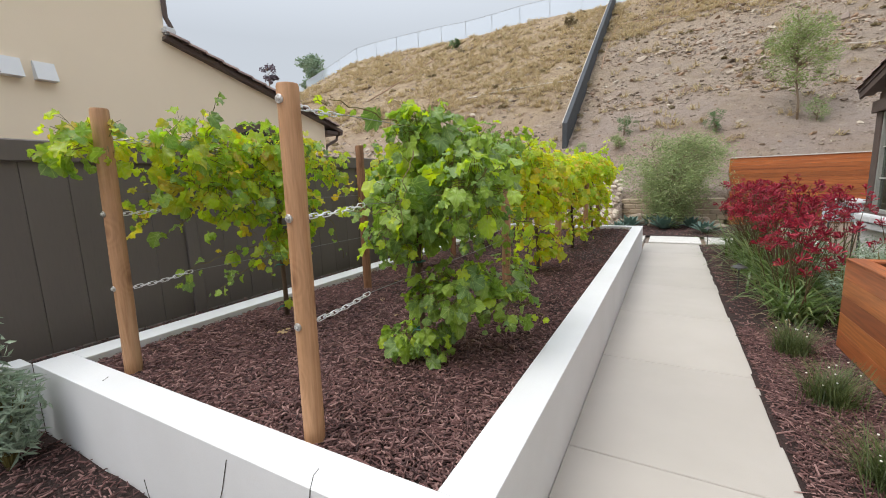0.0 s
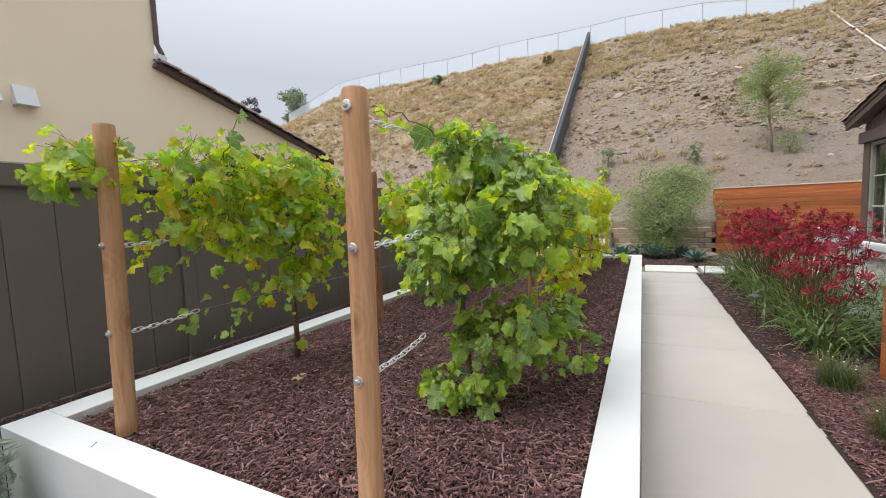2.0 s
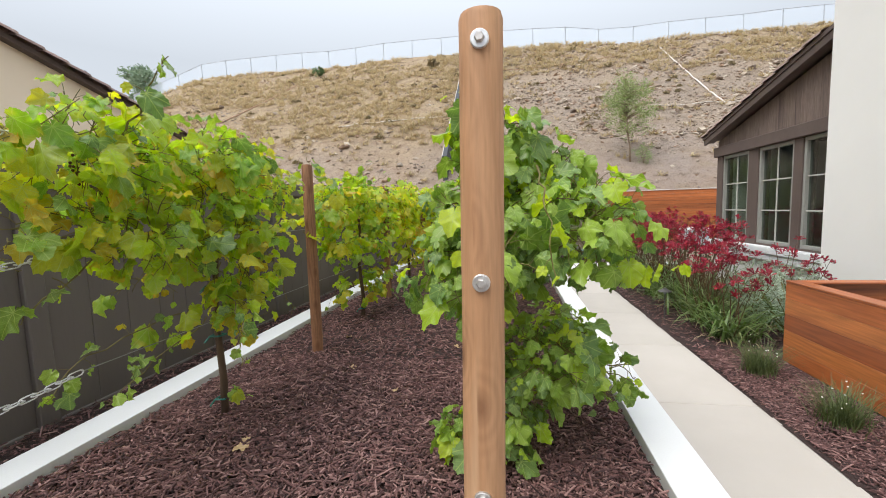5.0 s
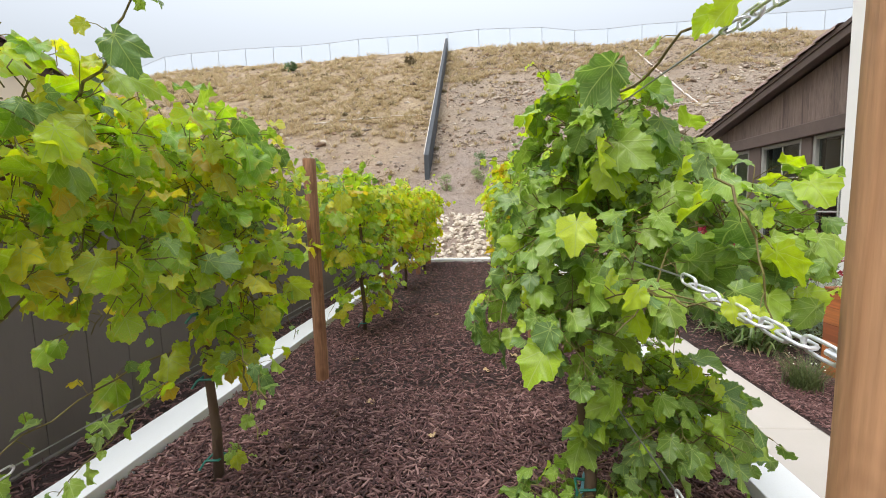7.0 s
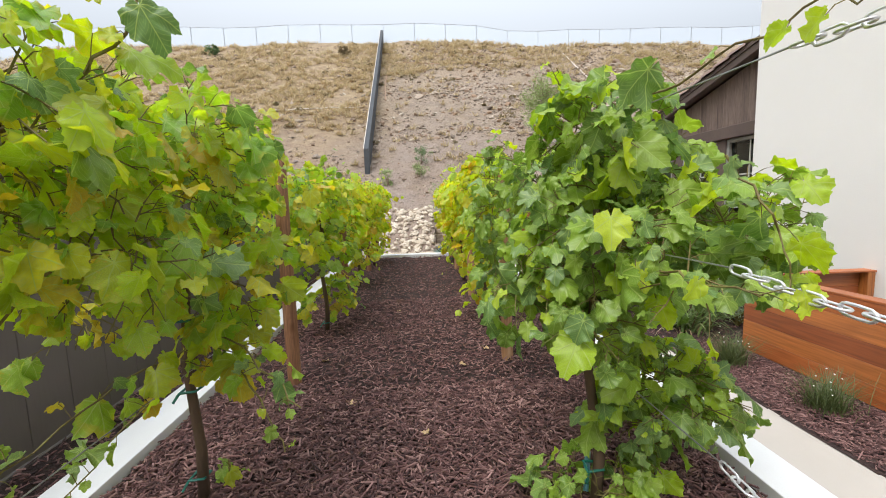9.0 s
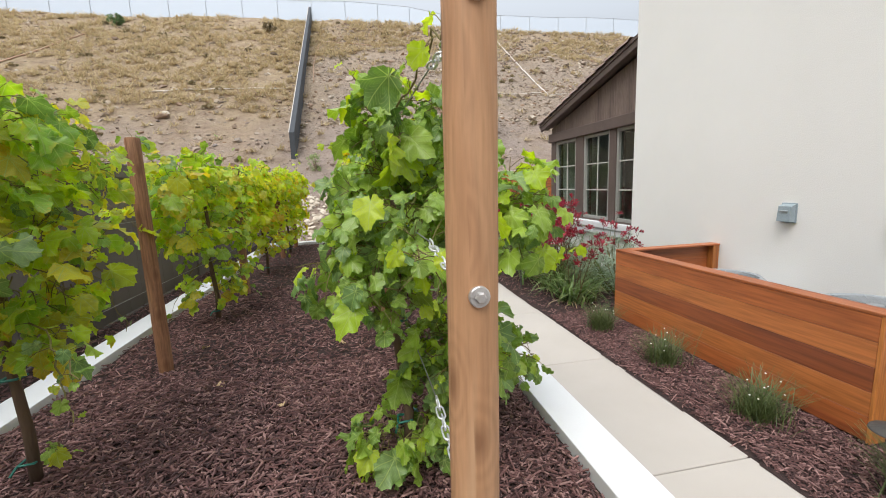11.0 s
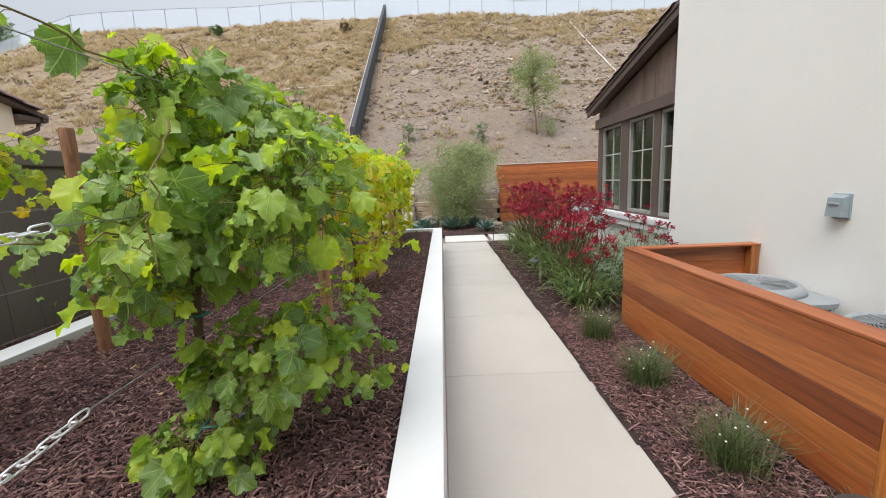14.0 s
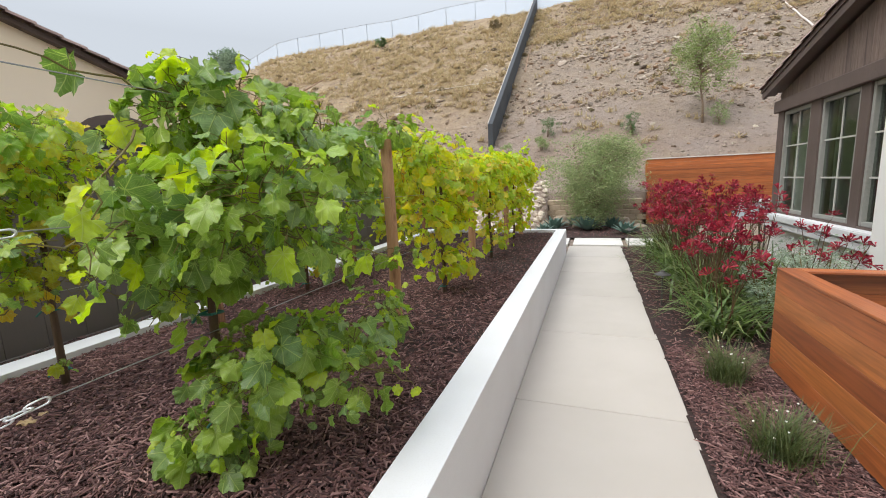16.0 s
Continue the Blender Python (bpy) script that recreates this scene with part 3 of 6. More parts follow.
def ground_sheet():
    xs = np.unique(np.round(np.concatenate([[-700, -400, -250, -150, -100, -75], np.arange(-60, -12, 0.8), np.arange(-12, 16, 0.3), [-1.06, -1.04, 2.35, 2.37], np.arange(16, 48, 0.8), [55, 75, 100, 150, 250, 400, 700]]), 3))
    ys = np.unique(np.round(np.concatenate([[-700, -400, -200, -100, -50, -20, -8, 0, 8, 12], np.arange(14, 27, 0.3), [16.24, 16.26, 17.45, 17.47], np.arange(27, 44, 0.5), [46, 50, 60, 90, 150, 300, 700]]), 3))
    v = [(x, y, hill(x, y)) for y in ys for x in xs]
    w = len(xs)
    f = [(j * w + i, j * w + i + 1, (j + 1) * w + i + 1, (j + 1) * w + i) for j in range(len(ys) - 1) for i in range(w - 1)]
    g = arrays("ground", v, f, M_HILL, smooth=True)
    return tagged(g, "dry brown hillside of soil, straw and stones above a level yard", "ground", kind="structure")


ground_sheet()


# ---------------- path and beds ----------------
def bed(name, x0, y0, x1, y1, z, label, hole=None):
    step = 0.12
    xs, ys = np.linspace(x0, x1, max(2, int((x1 - x0) / step))), np.linspace(y0, y1, max(2, int((y1 - y0) / step)))
    v = [(x, y, z + 0.018 * noise.noise((x * 3, y * 3, 1)) + 0.012 * noise.noise((x * 11, y * 11, 2))) for y in ys for x in xs]
    w = len(xs)
    f = [(j * w + i, j * w + i + 1, (j + 1) * w + i + 1, (j + 1) * w + i) for j in range(len(ys) - 1) for i in range(w - 1)]
    return tagged(arrays(name, v, f, M_SOIL, smooth=True), label, "mulch bed", kind="structure")


def chips(name, spots, label):
    """Loose shreds of bark, lying every way: spots = (x0, y0, x1, y1, z, count)."""
    tv = [(-0.5, -0.5, 0), (0.5, -0.35, 0), (0.42, 0.5, 0), (-0.55, 0.3, 0), (-0.4, -0.35, 1), (0.45, -0.25, 0.8), (0.36, 0.35, 1), (-0.45, 0.25, 0.9)]
    tf = [(4, 5, 6, 7), (0, 1, 5, 4), (1, 2, 6, 5), (2, 3, 7, 6), (3, 0, 4, 7)]
    vs, fs, off = [], [], 0
    for x0, y0, x1, y1, z, k in spots:
        p = np.stack([rng.uniform(x0, x1, k), rng.uniform(y0, y1, k), np.full(k, z) + rng.uniform(-0.008, 0.022, k)], 1)
        s = np.stack([rng.lognormal(-3.42, 0.55, k), rng.uniform(0.004, 0.012, k), rng.uniform(0.003, 0.008, k)], 1)
        v, f = scatter(tv, tf, p, turns_of(rng.uniform(0, 6.28, k), rng.normal(0, 0.22, k), rng.normal(0, 0.22, k)), s)
        vs.append(v)
        fs.append(f + off)
        off += len(v)
    return tagged(arrays(name, np.concatenate(vs), np.concatenate(fs), M_CHIP), label, "mulch", kind="stuff")


PW, WALL_Z, MULCH_Z = 1.22, 0.575, 0.515
bed("ground_planter", -3.13, 0.15, -0.18, 9.5, MULCH_Z - 0.01, "dark bark mulch filling the raised planter")
bed("ground_side_bed", PW - 0.02, -2.0, 3.45, 10.9, 0.0, "dark bark mulch beside the concrete path")
bed("ground_front_bed", -7.0, -4.0, -0.005, -0.002, 0.05, "dark bark mulch in front of the white planter wall")
bed("ground_corner_bed", -7.0, -0.002, -3.335, 0.5, 0.05, "dark bark mulch round the corner of the planter")
bed("ground_fence_strip", -3.78, 0.45, -3.31, 13.5, 0.45, "narrow strip of bark mulch along the brown fence")
bed("ground_far_bed", -1.0, 12.35, 2.6, 16.24, 0.0, "bark mulch round agaves below the slope")
chips("bark_mulch_planter", [(-3.085, 0.23, -0.23, 2.6, MULCH_Z, 42000), (-3.085, 2.6, -0.23, 5.2, MULCH_Z, 15000), (-3.085, 5.2, -0.23, 9.45, MULCH_Z, 8000)], "reddish brown shredded bark mulch in the raised planter")
chips("bark_mulch_side_bed", [(PW + 0.025, 0.3, 2.05, 4.5, 0.006, 15000), (PW + 0.025, 4.5, 3.4, 10.8, 0.012, 7000), (2.1, -1.0, 3.4, 1.6, 0.012, 3000)], "reddish brown shredded bark mulch along the path")
chips("bark_mulch_front_bed", [(-5.5, -1.4, -0.3, -0.02, 0.062, 9000), (-3.75, 0.1, -3.35, 8, 0.462, 3500), (-0.9, 12.4, 2.5, 16.2, 0.012, 3500)], "reddish brown shredded bark mulch by the fence and front wall")


def slab_part(parent, x0, y0, x1, y1, z0, z1, mat, name="slab"):
    return part(name, boxed(x0, y0, z0, x1, y1, z1, 0.006), mat, parent)


path = thing("path", "smooth beige concrete walkway with saw-cut joints", "path", kind="structure")
for i in range(-3, 7):
    y0 = -0.02 + 1.57 * i
    slab_part(path, 0.002, y0 + 0.004, PW, min(y0 + 1.566, 10.85), -0.12, 0.0, M_CONC)
cross = thing("stepping_pavers", "pale rectangular concrete pavers crossing the end of the path", "pavers", kind="structure")
for x0 in (-2.6, -1.25, 0.08, 1.4, 2.75):
    slab_part(cross, x0, 11.05, x0 + 1.2, 12.25, -0.08, 0.012, M_PAVER, "paver")


# ---------------- raised planter ----------------
def planter():
    t = thing("planter", "long white stucco raised planter with a flat cap", "planter", kind="structure")
    runs = [(-3.33, 0.0, 0.0, 0.21), (-3.33, 9.46, 0.0, 9.67), (-0.21, 0.21, 0.0, 9.46), (-3.33, 0.21, -3.10, 9.46)]
    for i, (x0, y0, x1, y1) in enumerate(runs):
        bm = boxed(x0, y0, -0.1, x1, y1, WALL_Z)
        along = [e for e in bm.edges if all(abs(v.co.z - WALL_Z) < 1e-5 for v in e.verts) and ((abs(e.verts[0].co.x - e.verts[1].co.x) > abs(e.verts[0].co.y - e.verts[1].co.y)) == (x1 - x0 > y1 - y0))]
        bmesh.ops.bevel(bm, geom=along, offset=0.003, segments=1, affect="EDGES")
        part("planter_wall", bm, M_CAP, t)
    part("planter_wall", boxed(-3.54, -3.2, -0.1, -3.332, -0.003, WALL_Z, 0.003), M_CAP, t)
    for x, lean, lo, hi in ((-1.18, -0.13, 0.2, 0.53), (-0.655, -0.05, 0.3, 0.573), (-1.98, 0.04, 0.0, 0.15)):
        part("hairline_crack", tube(bmesh.new(), [(x + lean, -0.0015, lo), (x + 0.45 * lean, -0.0015, 0.5 * (lo + hi)), (x, -0.0015, hi)], 0.0022, 4), M_DARK, t, "thin dark crack in the plaster")
    part("hairline_crack", tube(bmesh.new(), [(-0.655, 0.0, WALL_Z), (-0.70, 0.06, WALL_Z), (-0.71, 0.10, WALL_Z)], 0.002, 4), M_DARK, t, "thin dark crack in the plaster")
    part("hairline_crack", tube(bmesh.new(), [(-2.57, 0.13, WALL_Z), (-2.54, 0.09, WALL_Z)], 0.003, 4), M_DARK, t, "short dark scratch on the cap")
    return t


planter()


# ---------------- brown fence ----------------
def brown_fence():
    t = thing("fence", "tall dark brown panel fence with a flat top rail", "fence", kind="structure")
    x = -3.78
    joints = [-6.7, -4.0, -1.24, 1.45, 4.13, 6.82, 9.5, 12.2]
    for y in joints:
        part("fence_post", boxed(x - 0.10, y - 0.06, 0.3, x + 0.025, y + 0.06, 2.08, 0.006), M_FENCE, t)
    for a, b in zip(joints, joints[1:]):
        part("top_rail", boxed(x - 0.075, a + 0.005, 1.985, x + 0.035, b - 0.005, 2.15, 0.01), M_FENCE, t)
        part("bottom_rail", boxed(x - 0.05, a + 0.06, 0.36, x + 0.012, b - 0.06, 0.47, 0.006), M_FENCE, t)
        k = 9
        w = (b - a - 0.12) / k
        for i in range(k):
            y0 = a + 0.06 + i * w
            part("fence_board", boxed(x - 0.03, y0 + 0.0015, 0.44, x - 0.004, y0 + w - 0.0015, 1.99, 0.003), M_FENCE, t)
    return t


brown_fence()


# ---------------- trellis posts ----------------
def trellis_post(x, y, top, lean=(0, 0), r=0.053, bolts=(), seed=0, wood=None):
    t = thing("trellis_post", "round peeled pine post holding the vine wires", "post", "trellis posts", (x, y, MULCH_Z))
    h = top - MULCH_Z
    bm = bmesh.new()
    sides = 20
    rg = random.Random(seed)
    prof = [(-0.25, 1.03)] + [(h * k / 14, 1.03 - 0.05 * k / 14 + rg.uniform(-0.012, 0.012)) for k in range(14)] + [(h - 0.012, 0.98), (h, 0.90)]
    rings = []
    for z, s in prof:
        rings.append([bm.verts.new((r * s * (1 + 0.02 * math.sin(3 * a + z * 2 + seed)) * math.cos(a) + lean[0] * z, r * s * math.sin(a) + lean[1] * z, z)) for a in (2 * math.pi * j / sides for j in range(sides))])
    for r0, r1 in zip(rings, rings[1:]):
        for j in range(sides):
            bm.faces.new((r0[j], r0[(j + 1) % sides], r1[(j + 1) % sides], r1[j]))
    bm.faces.new(rings[-1])
    part("pole", bm, wood or M_POST, t, smooth=True).data.set_sharp_from_angle(angle=radians(50))
    for z in bolts:
        zz = z - MULCH_Z
        m = Matrix.Translation((lean[0] * zz, lean[1] * zz - r * 1.0, zz)) @ pose(0, 0, 0, 90)
        wsh = part("washer", disc_stack(bmesh.new(), [(0.019, -0.003), (0.019, 0.0045), (0.017, 0.006)], 20, m=m), M_STEEL if z > 2 else M_BOLT, t, "round steel washer")
        part("bolt_head", disc_stack(bmesh.new(), [(0.0105, 0.0062), (0.0105, 0.013), (0.008, 0.016)], 6, m=m), M_BOLT, wsh, "hexagonal bolt head")
    return t


RX, LX = -0.915, -2.6
trellis_post(RX - 0.013, 0.287, 2.15, (0.014, 0.0), 0.0475, (2.085, 1.595, 1.11), 1)
trellis_post(-2.63, 0.30, 2.235, (0.05, 0.0), 0.05, (1.60, 1.12), 2)
for i, (x, y, top) in enumerate([(-0.955, 3.05, 2.06), (-0.96, 5.35, 2.05), (-0.95, 7.6, 2.0), (-0.94, 9.2, 1.95), (-2.565, 2.72, 2.165), (-2.60, 5.0, 2.1), (-2.64, 7.75, 2.0), (-2.62, 9.2, 1.95)]):
    trellis_post(x, y, top, (0.012 * (i % 3 - 1), 0.0), 0.046, (), 10 + i, M_POSTD if i > 3 else None)


# ---------------- house with timber gable ----------------
HX, BX = 3.42, 3.78      # stucco face, timber face
HC = 5.88                # stucco corner


def timber_house():
    t = thing("house", "cream stucco house with a dark timber gable and windows", "house")
    part("stucco_wall", boxed(HX, -9, -0.1, HX + 0.3, HC, 8.2), M_HOUSE, t)
    part("stucco_return", boxed(HX + 0.3, HC - 0.25, -0.1, 12, HC, 8.2), M_HOUSE, t)
    part("back_wall", boxed(12, -9, -0.1, 12.2, 10.3, 8.2), M_HOUSE, t)
    part("upper_roof", prism(bmesh.new(), [(HX - 0.5, 8.1), (12.5, 8.1), (8, 10.4)], "y", -9.4, HC + 0.5), M_TILE, t)
    part("corner_line", tube(bmesh.new(), [(HX + 0.35, HC + 0.012, 0.0), (HX + 0.35, HC + 0.012, 8.1)], 0.012, 6), M_DARK, t, "thin dark line down the corner")
    # low plinth and sill below the windows
    part("plinth_wall", boxed(BX - 0.03, HC, -0.1, BX + 0.25, 9.66, 0.70), M_HOUSE, t)
    for k in range(2):
        for j in range(5):
            y0 = HC + 0.01 + j * 0.755
            part("sill_block", boxed(BX - 0.15 - 0.03 * k, y0, 0.66 + 0.125 * k, BX + 0.02, y0 + 0.745, 0.78 + 0.125 * k, 0.015, 2), M_CAP, t, "white rounded sill stone")
    # timber frame
    lo, hi = 0.91, 2.90
    win = [(8.42, 9.43), (7.11, 8.10), (5.93, 6.90)]
    part("sill_plate", boxed(BX - 0.02, HC, lo - 0.005, BX + 0.2, 9.62, lo + 0.03), M_TRIM, t)
    for a, b in ((9.43, 9.66), (8.10, 8.42), (6.90, 7.11)):
        part("timber_post", boxed(BX - 0.025, a, lo, BX + 0.2, b, 2.72, 0.008), M_TRIM, t)
    part("timber_beam", boxed(BX - 0.09, HC, 2.72, BX + 0.2, 9.70, 2.93, 0.01), M_TRIM, t)
    # gable boards above the beam, cut by the slope of the roof
    top = lambda y: 2.96 + (10.09 - y) * 0.2426
    y = HC
    while y < 9.66:
        w = 0.142
        part("gable_board", prism(bmesh.new(), [(y + 0.002, 2.93), (min(y + w, 9.66) - 0.002, 2.93), (min(y + w, 9.66) - 0.002, top(min(y + w, 9.66))), (y + 0.002, top(y))], "x", BX - 0.012, BX + 0.04), M_TIMBER, t)
        y += w
    part("gable_backing", prism(bmesh.new(), [(HC, 2.9), (9.66, 2.9), (9.66, top(9.66)), (HC, top(HC))], "x", BX + 0.05, BX + 0.2), M_TRIM, t)
    part("far_wall", boxed(BX + 0.2, 9.46, -0.1, 12, 9.66, 3.0), M_HOUSE, t)
    # roof: rake boards, deck, barrel tiles on its edge
    ang = math.atan(0.2426)
    ln = (10.1 - HC) / math.cos(ang)
    m = Matrix.Translation((0, 10.1, 2.89)) @ Matrix.Rotation(-ang, 4, "X")
    roof = part("lower_roof", boxed(BX - 0.26, -ln, 0.17, 9.0, -0.29, 0.23, m=m), M_TRIM, t)
    part("rake_board", boxed(BX - 0.24, -ln, 0.055, BX - 0.19, -0.29, 0.17, 0.005, m=m), M_TRIM, roof)
    part("rake_trim", boxed(BX - 0.19, -ln, 0.075, BX - 0.06, -0.36, 0.154, 0.005, m=m), M_TRIM, roof)
    part("soffit", boxed(BX - 0.19, -ln, 0.155, BX + 0.2, -0.30, 0.169, m=m), M_TRIM, roof)
    n = int((ln - 0.29) / 0.34)
    for i in range(n):
        y1 = -0.28 - i * 0.34
        bm = bmesh.new()
        arc = [(BX - 0.30 + 0.11 - 0.11 * math.cos(a), 0.22 + 0.085 * math.sin(a)) for a in [math.pi * k / 6 for k in range(7)]]
        vs = [[bm.verts.new(m @ Vector((u, yy, v + dz))) for u, v in arc] for yy, dz in ((y1 + 0.02, 0.035), (y1 - 0.36, 0.0))]
        for k in range(6):
            bm.faces.new((vs[0][k], vs[0][k + 1], vs[1][k + 1], vs[1][k]))
        bm.faces.new(vs[0])
        part("rake_tile", bm, M_TILE, roof)
    # windows: frame, two by three panes, real glass, room behind with its gloom in the colour
    for a, b in win:
        z0, z1 = 0.94, 2.715
        w = part("window", boxed(BX + 0.055, a + 0.01, z0, BX + 0.085, a + 0.05, z1), M_VINYL, t, "grey vinyl window with pale muntins")
        part("frame_jamb", boxed(BX - 0.005, b - 0.065, z0, BX + 0.085, b - 0.005, z1, 0.006), M_VINYL, w)
        part("frame_jamb", boxed(BX - 0.005, a + 0.005, z0, BX + 0.054, a + 0.065, z1, 0.006), M_VINYL, w)
        part("frame_head", boxed(BX - 0.005, a + 0.066, z1 - 0.06, BX + 0.085, b - 0.066, z1, 0.006), M_VINYL, w)
        part("frame_sill", boxed(BX - 0.005, a + 0.066, z0, BX + 0.085, b - 0.066, z0 + 0.06, 0.006), M_VINYL, w)
        mid = (a + b) / 2
        part("muntin", boxed(BX + 0.03, mid - 0.011, z0 + 0.06, BX + 0.043, mid + 0.011, z1 - 0.06), M_MUNTIN, w)
        for f in (1 / 3, 2 / 3):
            z = z0 + 0.06 + (z1 - z0 - 0.12) * f
            part("muntin", boxed(BX + 0.027, a + 0.066, z - 0.011, BX + 0.046, b - 0.066, z + 0.011), M_MUNTIN, w)
        for i in range(2):
            for j in range(3):
                ya = a + 0.066 if i == 0 else mid + 0.011
                yb = mid - 0.011 if i == 0 else b - 0.066
                za = z0 + 0.06 + (z1 - z0 - 0.12) * j / 3
                g = part("pane", boxed(BX + 0.049, ya, za, BX + 0.054, yb, za + (z1 - z0 - 0.12) / 3), M_GLASS, w)
                g.visible_shadow = False
    # room surfaces coloured dark in place of indoor shade
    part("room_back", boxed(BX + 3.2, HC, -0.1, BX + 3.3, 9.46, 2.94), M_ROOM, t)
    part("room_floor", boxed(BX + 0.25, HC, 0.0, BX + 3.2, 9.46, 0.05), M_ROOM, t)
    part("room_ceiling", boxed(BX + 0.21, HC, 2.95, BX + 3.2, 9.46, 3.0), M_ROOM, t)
    return t


timber_house()


def wall_vent(y, z, w, h):
    t = thing("dryer_vent", "grey hooded wall vent on cream stucco", "vent", "vents on the cream wall", (HX, y, z))
    part("flange", boxed(-0.014, -w / 2, -h / 2, 0.002, w / 2, h / 2, 0.004), M_VENT, t)
    bm = prism(bmesh.new(), [(-0.014, h / 2 - 0.01), (-0.07, h / 2 - 0.035), (-0.085, -h / 2 + 0.02), (-0.014, -h / 2 + 0.012)], "y", -w / 2 + 0.012, w / 2 - 0.012)
    part("hood", bm, M_VENT, t)
    part("louvre", boxed(-0.088, -w / 2 + 0.04, 0.012, -0.07, w / 2 - 0.04, 0.03, 0.003), M_ACTOP, t)


wall_vent(3.22, 1.345, 0.165, 0.215)
wall_vent(2.21, 1.34, 0.165, 0.215)


# ---------------- neighbouring house ----------------
def tan_house():
    t = thing("neighbour_house", "tan stucco house with a brown tiled roof edge", "house")
    x = -8.2
    rake = lambda y: 4.68 - (y - 3.95) * 0.28
    part("gable_wall", prism(bmesh.new(), [(-14, -0.1), (8.05, -0.1), (8.05, rake(8.05)), (3.95, rake(3.95)), (3.95, 9), (-14, 9)], "x", x - 0.3, x), M_TAN, t)
    part("end_wall", boxed(-20, 7.75, -0.1, x - 0.3, 8.05, 3.4), M_TAN, t)
    part("upper_return", boxed(-20, 3.65, 3.0, x - 0.3, 3.95, 9), M_TAN, t)
    part("corner_trim", tube(bmesh.new(), [(x + 0.04, 3.98, 9), (x + 0.04, 3.98, 5.05), (x + 0.06, 4.06, 4.86)], 0.045, 8), M_TRIM, t, "dark downpipe at the corner")
    part("gutter_end", boxed(x - 0.05, 3.9, 4.72, x + 0.12, 4.12, 4.86, 0.03, 2), M_CAP, t, "pale gutter end")
    ang = math.atan(0.28)
    ln = 4.75 / math.cos(ang)
    m = Matrix.Translation((0, 3.9, 4.66)) @ Matrix.Rotation(-ang, 4, "X")
    roof = part("low_roof", boxed(-20, 0, -0.06, x + 0.14, ln, 0.02, m=m), M_TRIM, t)
    for i in range(int(ln / 0.36)):
        bm = bmesh.new()
        arc = [(x + 0.02 + 0.09 - 0.13 * math.cos(a), 0.02 + 0.085 * math.sin(a)) for a in [math.pi * k / 6 for k in range(7)]]
        vs = [[bm.verts.new(m @ Vector((u, yy, v + dz))) for u, v in arc] for yy, dz in ((i * 0.36, 0.0), (i * 0.36 + 0.39, 0.03))]
        for k in range(6):
            bm.faces.new((vs[0][k], vs[0][k + 1], vs[1][k + 1], vs[1][k]))
        bm.faces.new(vs[1])
        part("rake_tile", bm, M_TILE, roof)
    part("eave_beam", boxed(x - 0.6, 8.05, 3.20, x + 0.1, 8.50, 3.31, 0.01), M_TRIM, roof)
    part("gutter", tube(bmesh.new(), [(x - 3.0, 8.60, 3.26), (x + 0.12, 8.60, 3.26)], 0.06, 8), M_TRIM, roof, "dark gutter along the eave")
    part("downpipe", tube(bmesh.new(), [(x - 0.02, 8.58, 3.22), (x - 0.02, 8.53, 3.08), (x - 0.04, 8.16, 2.90), (x - 0.05, 8.10, 2.78), (x - 0.05, 8.10, 0.0)], 0.04, 8), M_TRIM, t, "dark downpipe bending to the wall")
    # arched window head showing over the fence
    w = part("arched_window", prism(bmesh.new(), [(5.05, 1.2), (6.55, 1.2), (6.55, 2.85)] + [(5.8 + 0.75 * math.cos(a), 2.85 + 0.42 * math.sin(a)) for a in [math.pi * k / 12 for k in range(1, 12)]] + [(5.05, 2.85)], "x", x - 0.002, x + 0.05), M_TRIM, t, "brown arched window surround")
    part("arch_glass", prism(bmesh.new(), [(5.2, 1.3), (6.4, 1.3), (6.4, 2.8)] + [(5.8 + 0.6 * math.cos(a), 2.8 + 0.30 * math.sin(a)) for a in [math.pi * k / 12 for k in range(1, 12)]] + [(5.2, 2.8)], "x", x + 0.05, x + 0.056), M_BLACK, w, "dark arched glass")
    for y in (1.62, 2.02):
        v = part("roof_vent", prism(bmesh.new(), [(x - 0.01, 3.50), (x + 0.16, 3.50), (x + 0.05, 3.78), (x - 0.01, 3.78)], "y", y - 0.13, y + 0.13), M_CAP, t, "white hooded wall vent")
        # outline runs in x and z
    return t


tan_house()


